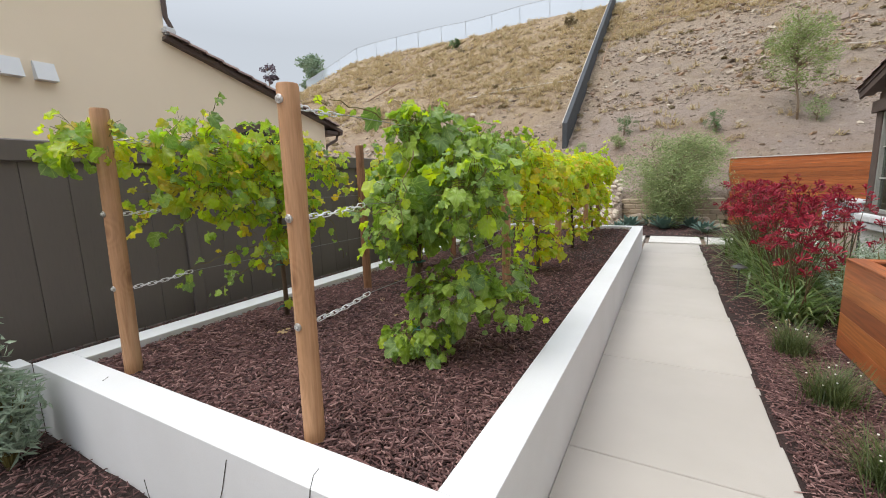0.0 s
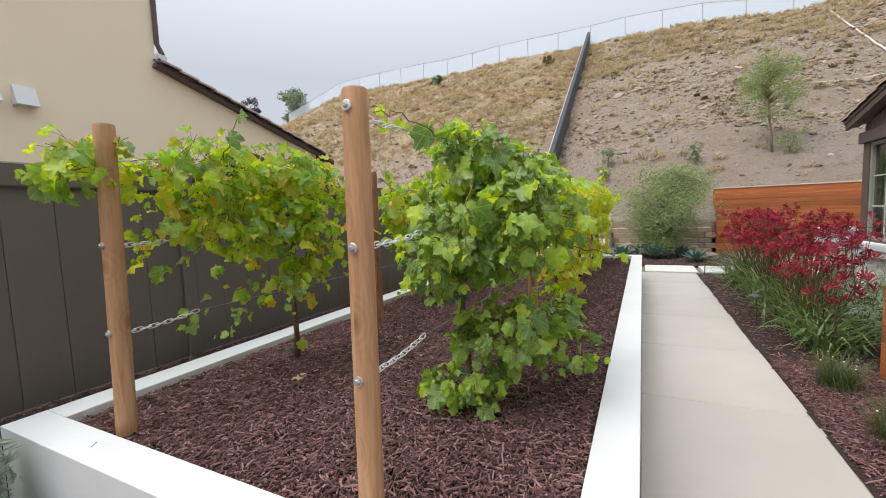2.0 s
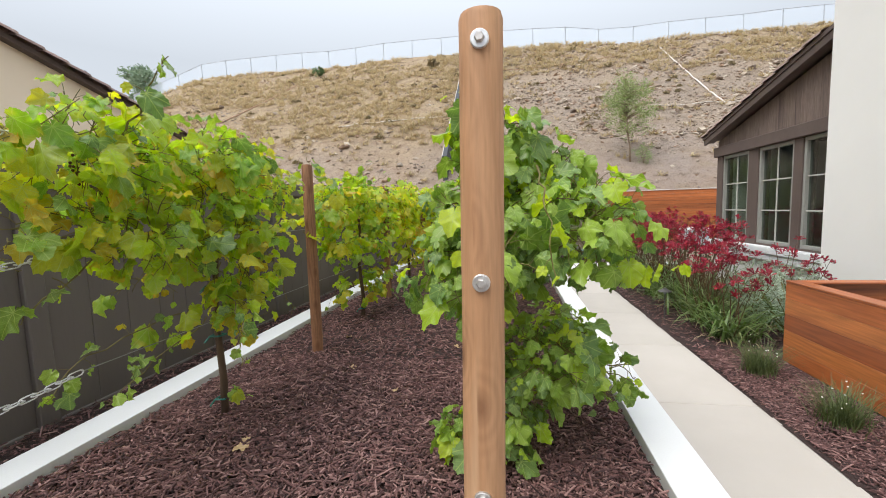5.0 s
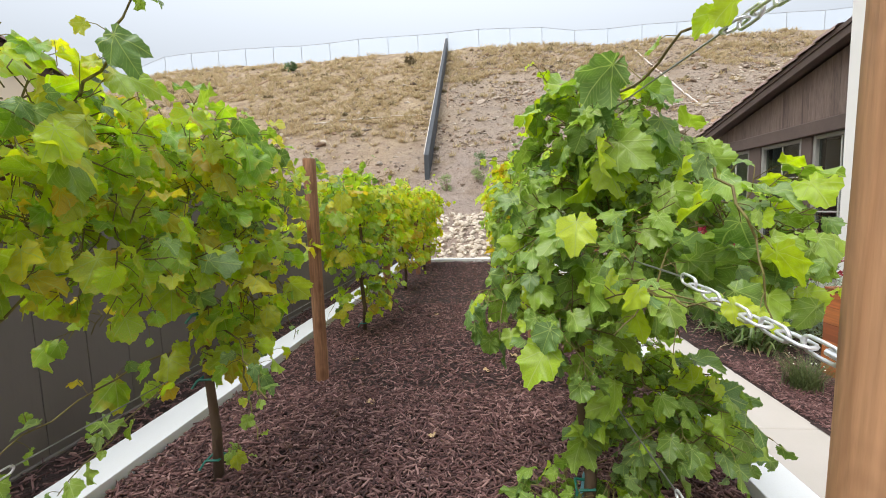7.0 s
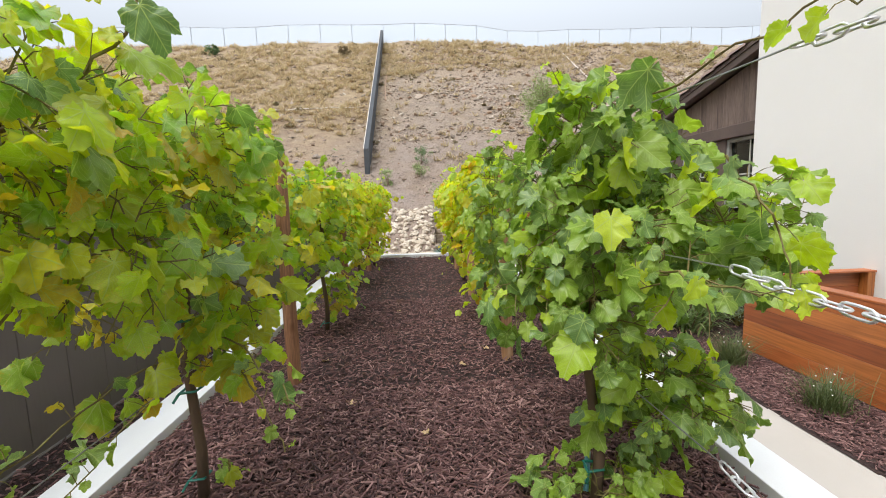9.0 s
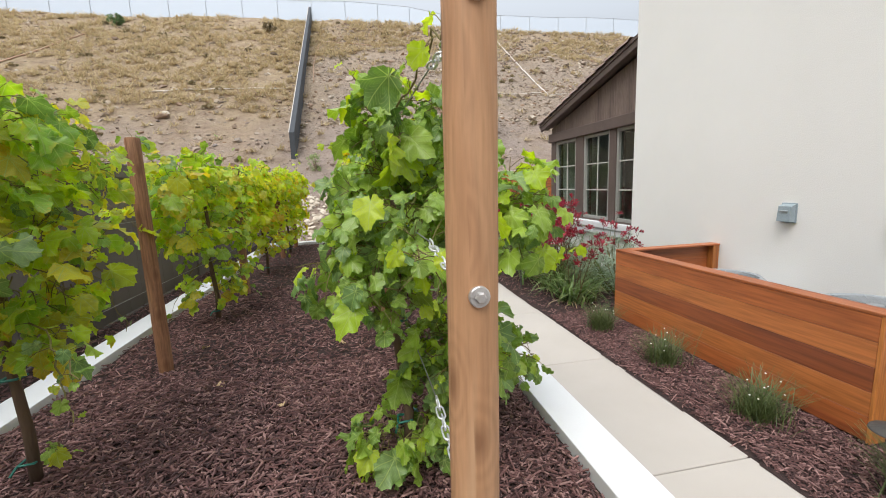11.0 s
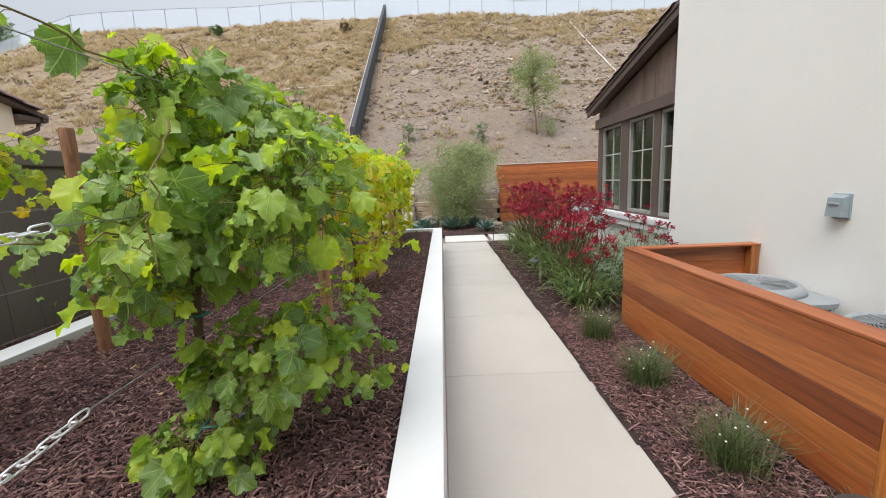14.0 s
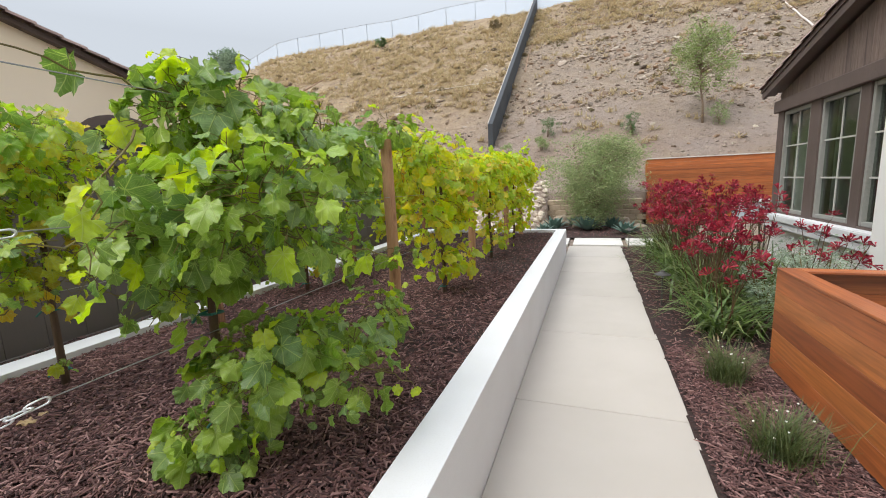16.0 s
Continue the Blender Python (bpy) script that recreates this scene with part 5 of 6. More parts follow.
for i, (x, y, h, s, lab) in enumerate([(-1.45, 20.2, 0.95, 0.5, "small dark green bush on the slope"), (2.1, 19.9, 0.9, 0.45, "small dark green bush on the slope"), (5.3, 20.1, 0.8, 0.6, "low grey-green bush beside the young tree"), (-3.0, 18.6, 0.7, 0.4, "low sparse bush at the slope foot"), (-1.6, 19.0, 0.6, 0.4, "low sparse bush at the slope foot"), (-19.1, 38.4, 0.9, 0.6, "dark round bush high on the slope"), (-7.6, 37.5, 0.9, 0.55, "brown dry bush high on the slope")]):
    tree("slope_bush", x, y, hill(x, y) - 0.03, h, s, lab, M_FARTREE if i in (0, 1, 5) else M_SAGE if i < 5 else M_SCRUB, 0.02, 0.08, 26, 40, 0.07 if i < 5 else 0.16, 30 + i, 0.8, 3, "bush")


def agave(x, y, s, seed):
    rg = random.Random(seed)
    t = thing("agave", "blue-green agave rosette in bark mulch", "agave", "agaves by the slope", (x, y, 0.0))
    for i in range(26):
        bm = bmesh.new()
        tier = i / 26
        an, tilt, ln = i * 2.4, 0.25 + 0.95 * (1 - tier), s * (0.75 + 0.3 * (1 - tier)) * rg.uniform(0.9, 1.1)
        m = pose(0, 0, 0.02, 0, 0, math.degrees(an)) @ Matrix.Rotation(tilt, 4, "Y")
        rows = []
        for k, (u, w) in enumerate([(0, 0.05), (0.3, 0.085), (0.65, 0.075), (0.9, 0.03), (1.0, 0.004)]):
            z = u * ln
            bend = 0.10 * u * u * ln
            rows.append([bm.verts.new(m @ Vector((bend - 0.0 * w, -w * s * 1.6, z))), bm.verts.new(m @ Vector((bend + 0.25 * w * s * 1.6, 0, z))), bm.verts.new(m @ Vector((bend, w * s * 1.6, z)))])
        for a, b in zip(rows, rows[1:]):
            for j in range(2):
                bm.faces.new((a[j], a[j + 1], b[j + 1], b[j]))
        part("leaf", bm, M_AGAVE, t, smooth=True)


for i, (x, y, s) in enumerate([(0.38, 14.0, 0.62), (-0.62, 14.1, 0.6), (1.48, 13.2, 0.5), (0.0, 15.1, 0.5), (1.15, 14.6, 0.5), (-0.9, 13.4, 0.4)]):
    agave(x, y, s, i)


def tuft(x, y, h, n, seed, flowers=8):
    t = thing("flowering_tuft", "small grassy tuft dotted with white flowers", "plant", "tufts along the path", (x, y, 0.0))
    base = np.stack([rng.normal(0, 0.065, n), rng.normal(0, 0.065, n), np.zeros(n)], 1)
    v, f = blades(n, base, 0.0, h * 1.08, 0.006, 0.35, 0.6, 3)
    tagged(arrays("leaves", v, f, M_TUFT, t), kind="stuff")
    rg = random.Random(seed)
    for i in range(flowers):
        a, r, z = rg.uniform(0, 6.28), rg.uniform(0.02, h * 0.55), h * rg.uniform(0.55, 1.05)
        part("flower", disc_stack(bmesh.new(), [(0.002, -0.005), (0.007, 0.0), (0.006, 0.003), (0.002, 0.005)], 6, (r * math.cos(a), r * math.sin(a), z)), M_WHITEFL, t, "tiny white flower")


for i, (x, y, h, n) in enumerate([(1.60, 3.85, 0.34, 420), (1.63, 2.85, 0.33, 420), (1.64, 1.88, 0.33, 420), (1.70, 0.97, 0.38, 520), (1.62, 0.15, 0.34, 300)]):
    tuft(x, y, h, n, i)


def paw_flower():
    """A fan of furry tube flowers on one arm, about one unit across."""
    vs, fs = [], []
    rg = random.Random(4)
    for k in range(8):
        a, e = (k - 3.5) * 0.42 + rg.uniform(-0.1, 0.1), rg.uniform(0.25, 1.0)
        d = Vector((math.sin(a) * math.cos(e), math.cos(a) * math.cos(e) * 0.8, math.sin(e))).normalized()
        u = d.cross(Vector((0.2, 0.1, 1))).normalized()
        w = d.cross(u)
        n = len(vs)
        for r, q in ((0.035, 0.12), (0.075, 0.7)):
            vs += [tuple(d * q + r * (math.cos(b) * u + math.sin(b) * w)) for b in (0.0, 2.09, 4.19)]
        vs += [tuple(d * rg.uniform(0.95, 1.1) + 0.19 * math.cos(b) * u + 0.10 * math.sin(b) * w + Vector((0, 0, -0.04))) for b in (0.0, 2.09, 4.19)]
        for r0 in (n, n + 3):
            for j in range(3):
                i0, i1 = r0 + j, r0 + (j + 1) % 3
                fs += [(i0, i1, i1 + 3), (i0, i1 + 3, i0 + 3)]
    return vs, fs


PAW = paw_flower()


def kangaroo_paw(x, y, s, stems, seed):
    rg = random.Random(seed)
    t = thing("kangaroo_paw", "kangaroo paw clump with crimson flowers and strap leaves", "flowering plant", "kangaroo paws", (x, y, 0.0))
    n = 135
    base = np.stack([rng.normal(0, 0.13, n), rng.normal(0, 0.13, n), np.zeros(n)], 1)
    v, f = blades(n, base, 0.0, 0.80 * s, 0.036, 0.75, 0.62, 5)
    tagged(arrays("strap_foliage", v, f, M_STRAP, t), kind="stuff")
    v, f = blades(16, base[:16], 0.05, 0.5 * s, 0.02, 1.5, 0.9, 4)
    tagged(arrays("dry_foliage", v, f, M_DRY, t), kind="stuff")
    for i in range(stems):
        bm = bmesh.new()
        at, sz, yw, pt = [], [], [], []
        a, out, h = rg.uniform(0, 6.28), rg.uniform(0.05, 0.46) * s, s * rg.uniform(0.66, 1.14)
        b = Vector((rg.gauss(0, 0.08), rg.gauss(0, 0.08), 0))
        e = Vector((b.x + out * math.cos(a), b.y + out * math.sin(a), h))
        mid = b.lerp(e, 0.55) + Vector((0, 0, 0.05))
        tube(bm, [b, mid, e], [0.005, 0.0045, 0.003], 5, False)
        for k in range(rg.randint(2, 4)):
            o = mid.lerp(e, rg.uniform(0.72, 1.0))
            q = o + Vector((rg.gauss(0, 0.07), rg.gauss(0, 0.07), rg.uniform(0.0, 0.09)))
            tube(bm, [o, o.lerp(q, 0.5) + Vector((0, 0, -0.01)), q], [0.003, 0.0026, 0.002], 4, False)
            at.append(tuple(q)), sz.append(rg.uniform(0.055, 0.095)), yw.append(rg.uniform(0, 6.28)), pt.append(rg.gauss(0, 0.45))
        stem = part("flower_stem", bm, M_REDSTEM, t)
        v, f = scatter(*PAW, np.array(at), turns_of(np.array(yw), np.array(pt), np.array(pt[::-1])), np.array(sz))
        arrays("blossom", v, f, M_RED, stem)


for i, (x, y, s, n) in enumerate([(1.88, 5.0, 0.85, 7), (1.95, 5.8, 1.05, 28), (2.05, 6.6, 1.25, 42), (1.95, 7.5, 1.35, 46), (2.1, 8.4, 1.4, 44), (1.95, 9.2, 1.35, 40), (2.15, 9.9, 1.3, 24), (2.75, 7.0, 1.2, 12), (2.7, 8.6, 1.25, 14), (2.85, 5.6, 1.05, 9)]):
    kangaroo_paw(x, y, s, n, i)


def sage_bush(x, y, h, w, seed, leaf=0.05, narrow=0.55, per=26):
    rg = random.Random(seed)
    t = thing("sage_bush", "silvery grey-green soft sage bush", "shrub", "sage bushes", (x, y, 0.0))
    cl = []
    for i in range(26):
        a, r = rg.uniform(0, 6.28), w * rg.uniform(0.1, 1.0)
        e = Vector((r * math.cos(a), r * math.sin(a), h * rg.uniform(0.35, 1.0)))
        part("stem", tube(bmesh.new(), [(0, 0, 0), e * 0.6 + Vector((0, 0, 0.05)), e], [0.008, 0.006, 0.002], 5, False), M_SHOOT, t)
        for k in (0.45, 0.7, 1.0):
            cl.append((*(e * k), 0.09))
    tagged(crown(cl, per, leaf, M_LAV, "foliage", t, narrow=narrow), kind="stuff")


for i, (x, y, h, w) in enumerate([(2.6, 5.0, 0.85, 0.4), (2.95, 5.6, 0.85, 0.35), (2.45, 5.7, 0.8, 0.35), (3.1, 6.6, 0.8, 0.35)]):
    sage_bush(x, y, h, w, i)
sage_bush(-3.02, -0.27, 1.0, 0.22, 4, 0.10, 0.42, 22)


# ---------------- grape vines ----------------
def grape_leaf(seed, k=48):
    """A shallow-lobed toothed leaf about one unit long, cupped, ruffled and puckered between its veins."""
    rg = random.Random(seed)
    lobes = [(0.0, 0.64, 0.60), (1.05, 0.58, 0.56), (-1.05, 0.58, 0.56), (2.1, 0.51, 0.52), (-2.1, 0.51, 0.52)]
    lobes = [(a + rg.uniform(-0.1, 0.1), r * rg.uniform(0.9, 1.08), w) for a, r, w in lobes]
    cup, droop, fold, twist = rg.uniform(-0.5, 0.6), rg.uniform(0.1, 1.3), rg.uniform(-0.1, 0.6), rg.uniform(-0.5, 0.5)
    ph, ruffle = rg.uniform(0, 6.28), rg.uniform(0.05, 0.11)

    def at(th, u):
        r = 0.49
        for a, q, w in lobes:
            d = (th - a + math.pi) % (2 * math.pi) - math.pi
            r = max(r, q * max(0.0, 1 - abs(d / w) ** 1.7 * 0.33) if abs(d) < 1.6 * w else 0)
        r *= u
        x, y = r * math.sin(th), 0.34 + r * math.cos(th)
        vein = min(abs((th - a + math.pi) % (2 * math.pi) - math.pi) for a, _, _ in lobes)
        z = cup * abs(x) ** 1.3 - droop * max(0, y - 0.2) ** 2 * 0.55 - fold * abs(x) * 0.5 + 0.24 * r * min(vein, 0.5) + twist * x * y + ruffle * u * u * math.sin(5 * th + ph) + 0.5 * ruffle * u ** 3 * math.sin(9 * th + 2 * ph)
        return (x, y, z)

    th = [2 * math.pi * i / k - math.pi for i in range(k)]
    inner = [at(th[i], 0.55) for i in range(0, k, 2)]
    outer = [at(t, (1.03 if i % 2 else 0.955) * rg.uniform(0.975, 1.03)) if abs(abs(t) - math.pi) > 0.14 else (0.0, 0.06, 0.0) for i, t in enumerate(th)]
    v = [at(0, 0.02)] + inner + outer
    n = len(inner)
    f = []
    for i in range(n):
        i0, i1 = 1 + i, 1 + (i + 1) % n
        o0, o1, o2 = 1 + n + 2 * i, 1 + n + 2 * i + 1, 1 + n + (2 * i + 2) % k
        f += [(0, i1, i0), (i0, o1, o0), (i0, i1, o1), (i1, o2, o1)]
    return v, [t[::-1] for t in f]


FINE = [grape_leaf(s, 44) for s in range(12)]
COARSE = [grape_leaf(s, 24) for s in range(12)]


def leaf_uv(v, f):
    return np.array([[v[i][:2] for i in t] for t in f])


def leaf_meshes(shapes, mat):
    out = []
    for v, f in shapes:
        me = bpy.data.meshes.new("leaf")
        me.from_pydata(v, [], f)
        me.uv_layers.new(name="leaf").data.foreach_set("uv", leaf_uv(v, f).astype(np.float32).ravel())
        me.materials.append(mat)
        me.shade_smooth()
        out.append(me)
    return out


def vine(x, y, mat, young, label, clumps, canes=(), parts=0, seed=0, size=0.076, trunk_top=1.75, fine=False, ties=(0.6,), density=3900):
    """A vine at (x, y). clumps = (centre x, y, z, half sizes x, y, z, weight) filled with leafy shoots;
    canes = (leaf count, points ...) long runners with leaves along them."""
    rg = random.Random(seed)
    t = thing("grape_vine", label, "grape vine", "grape vines", (x, y, MULCH_Z))
    base = Vector((x, y, MULCH_Z))
    h = trunk_top - MULCH_Z
    bm = tube(bmesh.new(), [(0, 0, -0.12), (0.02, -0.01, 0.2 * h), (-0.02, 0.015, 0.5 * h), (0.01, 0.02, 0.8 * h), (0.0, 0.0, h)], [0.026, 0.022, 0.019, 0.017, 0.013], 9)
    part("trunk", bm, M_VINEWOOD, t, smooth=True)
    bm = bmesh.new()
    leaf_at = []

    def leaf(p, along, out, s, tender):
        """One leaf on its stalk at p."""
        side = Vector((rg.gauss(0, 1), rg.gauss(0, 1), rg.gauss(0.1, 0.6)))
        side = (side - side.dot(along) * along).normalized()
        stalk = (side + 0.6 * out + 0.25 * along).normalized()
        e = p + stalk * rg.uniform(0.03, 0.085) * (0.5 + 0.5 * s)
        e.z = max(e.z, 0.03)
        if fine:
            tube(bm, [p, p.lerp(e, 0.6) + Vector((0, 0, 0.006)), e], [0.0016, 0.0013, 0.001], 3, False)
        nz = (Vector((0, 0, 0.75)) + 0.7 * out + 0.62 * Vector((rg.gauss(0, 1), rg.gauss(0, 1), rg.gauss(0, 0.7)))).normalized()
        tip = 0.5 * stalk + 0.4 * out + Vector((0, 0, -rg.uniform(0.2, 1.5))) + 0.4 * Vector((rg.gauss(0, 1), rg.gauss(0, 1), 0))
        tip = (tip - 0.85 * tip.dot(nz) * nz).normalized()
        xx = tip.cross(nz).normalized()
        sc = size * s * rg.choice((0.5, 0.6, 0.7, 0.8, 0.9, 1.0, 1.1, 1.25, 1.45, 1.75))
        leaf_at.append((Matrix((xx, tip, xx.cross(tip))).transposed(), e, sc, tender))

    for cx, cy, cz, rx, ry, rz, wt in clumps:
        c = Vector((cx, cy, cz)) - base
        want = max(6, int(density * wt * 4.19 * rx * ry * rz))
        made = 0
        while made < want:
            q = Vector((rg.gauss(0, 1), rg.gauss(0, 1), rg.gauss(0, 1))).normalized() * rg.random() ** 0.4
            p = c + Vector((q.x * rx, q.y * ry, q.z * rz)) * 0.85
            d = (Vector((q.x, q.y, 0.8 * q.z + 0.1)) + 0.6 * Vector((rg.gauss(0, 1), rg.gauss(0, 1), rg.gauss(0, 0.7)))).normalized()
            n = rg.randint(3, 7)
            pts = [p.copy()]
            for k in range(n):
                d = (d + Vector((rg.gauss(0, 0.2), rg.gauss(0, 0.2), rg.gauss(-0.09, 0.15)))).normalized()
                p = p + d * rg.uniform(0.03, 0.055)
                p.z = max(p.z, 0.05)
                pts.append(p.copy())
                o = p - c
                o = Vector((o.x / rx, o.y / ry, o.z / rz))
                if o.length > 1.12:
                    break
                out = Vector((o.x, o.y, 0.5 * o.z))
                out = out.normalized() if out.length > 0.05 else Vector((1, 0, 0))
                leaf(p, d, out, 1.0 - 0.42 * (k / n) ** 2, rg.random() < 0.06 + 0.25 * (o.z > 0.55) + 0.18 * (k == n - 1))
                made += 1
            tube(bm, pts, [0.0026 - 0.0014 * k / len(pts) for k in range(len(pts))], 4, False)
    for count, *pts in canes:
        pts = [Vector(p) - base for p in pts]
        run = []
        for a, b in zip(pts, pts[1:]):
            run += [a.lerp(b, i / 5) + Vector((rg.gauss(0, 0.008), rg.gauss(0, 0.008), rg.gauss(0, 0.008))) for i in range(5)]
        run.append(pts[-1])
        tube(bm, run, [0.0042 - 0.0026 * k / len(run) for k in range(len(run))], 6, False)
        for i in range(count):
            u = 0.08 + 0.92 * (i + rg.random()) / count
            j = min(len(run) - 2, int(u * (len(run) - 1)))
            p, d = run[j].lerp(run[j + 1], rg.random()), (run[j + 1] - run[j]).normalized()
            a = rg.uniform(0, 6.28)
            leaf(p, d, Vector((math.cos(a), math.sin(a), 0)), 1.0 - 0.5 * u * u, u > 0.6 or rg.random() < 0.3)
    tagged(part("shoot_growth", bm, M_SHOOT, t), kind="stuff")
    shapes = FINE if fine else COARSE
    order = list(range(len(leaf_at)))
    rg.shuffle(order)
    singles, rest = order[:parts], order[parts:]
    if singles:
        kinds = (leaf_meshes(shapes, mat), leaf_meshes(shapes, young))
        for i in singles:
            r, e, sc, tender = leaf_at[i]
            ob = new("leaf", kinds[tender][i % 12])
            ob.parent = t
            ob.matrix_basis = Matrix.Translation(e) @ r.to_4x4() @ Matrix.Diagonal((sc, sc, sc, 1))
    for tender, name, mt in ((False, "foliage", mat), (True, "young_foliage", young)):
        vs, fs, us, off = [], [], [], 0
        for k in range(12):
            idx = [i for i in rest if i % 12 == k and leaf_at[i][3] == tender]
            if not idx:
                continue
            v, f = scatter(shapes[k][0], shapes[k][1], [leaf_at[i][1] for i in idx], np.array([np.array(leaf_at[i][0]) for i in idx]), [leaf_at[i][2] for i in idx])
            vs.append(v), fs.append(f + off), us.append(np.tile(leaf_uv(*shapes[k])[None], (len(idx), 1, 1, 1)).reshape(-1, 2))
            off += len(v)
        tagged(arrays(name, np.concatenate(vs), np.concatenate(fs), mt, t, True, np.concatenate(us)), kind="stuff")
    for z in ties:
        z -= MULCH_Z
        part("vine_tie", tube(bmesh.new(), [(-0.03, -0.03, z), (0.03, -0.03, z + 0.005), (0.03, 0.03, z), (-0.03, 0.03, z + 0.005), (-0.035, -0.035, z), (-0.05, -0.06, z - 0.03)], 0.006, 5), M_TIE, t, "green plastic plant tie")
    return t


vine(-0.97, 1.35, M_LEAF_G, M_LEAF_N, "bushy green grape vine reaching down to the mulch",
     [(-0.92, 1.48, 2.02, 0.17, 0.32, 0.18, 1.3), (-0.68, 1.72, 1.90, 0.19, 0.36, 0.18, 1.0), (-0.54, 1.25, 1.65, 0.20, 0.26, 0.21, 1.0),
      (-0.95, 1.40, 1.64, 0.24, 0.34, 0.28, 0.9), (-1.22, 1.45, 1.46, 0.18, 0.24, 0.15, 0.7), (-1.06, 1.22, 1.36, 0.14, 0.16, 0.14, 0.7),
      (-0.90, 0.94, 1.56, 0.12, 0.20, 0.10, 0.6), (-0.68, 1.36, 1.05, 0.20, 0.24, 0.12, 1.2), (-0.58, 1.95, 1.02, 0.14, 0.38, 0.10, 0.8),
      (-0.44, 1.55, 0.90, 0.16, 0.22, 0.09, 1.0), (-0.82, 1.36, 0.88, 0.13, 0.15, 0.16, 1.4), (-0.99, 1.30, 0.65, 0.18, 0.15, 0.11, 1.8),
      (-0.91, 2.15, 1.88, 0.14, 0.30, 0.18, 0.9), (-0.93, 3.02, 2.17, 0.13, 0.16, 0.08, 1.3), (-0.84, 2.95, 1.22, 0.08, 0.12, 0.09, 0.9),
      (-1.10, 2.65, 1.75, 0.13, 0.30, 0.24, 0.8), (-1.12, 2.55, 1.30, 0.12, 0.25, 0.18, 0.6)],
     [(6, (-0.95, 1.3, 2.08), (-0.92, 0.95, 2.10), (-0.91, 0.62, 2.12), (-0.91, 0.42, 2.10)), (9, (-0.6, 1.35, 1.55), (-0.32, 1.38, 1.50), (-0.06, 1.40, 1.44)),
      (8, (-0.5, 1.5, 1.0), (-0.3, 1.6, 0.90), (-0.17, 1.72, 0.78)), (7, (-0.92, 1.1, 1.58), (-0.95, 0.8, 1.58), (-0.98, 0.58, 1.60)),
      (8, (-0.95, 2.3, 2.0), (-1.12, 2.3, 2.04), (-1.32, 2.32, 2.05)), (5, (-1.0, 1.4, 2.12), (-1.08, 1.42, 2.22), (-1.1, 1.42, 2.28)), (6, (-0.9, 1.55, 2.1), (-0.86, 1.58, 2.22), (-0.85, 1.6, 2.27)),
      (6, (-0.75, 1.0, 1.9), (-0.72, 0.85, 1.75), (-0.70, 0.78, 1.50))], 300, 1, fine=True, ties=(0.72, 1.2))
vine(-2.64, 1.60, M_LEAF_Y, M_LEAF_G, "grape vine trained along wires, leaves turning yellow",
     [(-2.58, 1.45, 1.98, 0.34, 0.50, 0.24, 0.9), (-2.58, 0.80, 2.02, 0.27, 0.36, 0.20, 0.9), (-2.62, 0.30, 2.06, 0.22, 0.20, 0.12, 1.0), (-2.48, 1.05, 1.70, 0.24, 0.32, 0.19, 0.9),
      (-2.58, 0.58, 1.66, 0.13, 0.15, 0.20, 0.7), (-2.44, 1.55, 1.55, 0.24, 0.26, 0.22, 0.9), (-2.42, 1.50, 1.24, 0.15, 0.17, 0.13, 0.8), (-2.62, 2.12, 1.96, 0.18, 0.30, 0.17, 0.8), (-2.68, 2.68, 1.62, 0.10, 0.18, 0.11, 0.7), (-2.75, 1.3, 1.45, 0.16, 0.22, 0.14, 0.5)],
     [(14, (-2.55, 1.5, 1.35), (-2.2, 1.2, 1.30), (-1.98, 0.95, 1.24)), (6, (-2.4, 1.45, 1.2), (-2.15, 1.15, 1.15), (-2.05, 1.0, 1.08)), (14, (-2.62, 1.55, 1.22), (-2.66, 1.15, 1.22), (-2.70, 0.80, 1.14), (-2.72, 0.7, 1.02)), (13, (-2.64, 1.55, 1.15), (-2.72, 1.2, 1.0), (-2.78, 1.0, 0.86)),
      (6, (-2.55, 0.9, 1.65), (-2.6, 0.65, 1.45), (-2.62, 0.55, 1.38)), (7, (-2.35, 0.85, 2.1), (-2.2, 0.8, 2.25), (-2.12, 0.82, 2.36)), (6, (-2.6, 2.0, 1.6), (-2.6, 2.3, 1.3), (-2.6, 2.38, 0.95)), (6, (-2.6, 0.2, 2.0), (-2.66, 0.1, 1.98), (-2.75, 0.02, 1.96)), (5, (-2.5, 1.55, 0.72), (-2.45, 1.5, 0.68))], 300, 2, fine=True, ties=(0.62, 1.02, 1.33), density=2800)
REST = [(-0.96, 4.2, M_LEAF_YY, M_LEAF_N, 3), (-0.96, 6.4, M_LEAF_YY, M_LEAF_N, 4), (-0.96, 8.4, M_LEAF_YY, M_LEAF_N, 5), (-2.62, 4.0, M_LEAF_Y, M_LEAF_G, 6), (-2.62, 6.3, M_LEAF_YY, M_LEAF_N, 7), (-2.62, 8.4, M_LEAF_YY, M_LEAF_N, 8)]
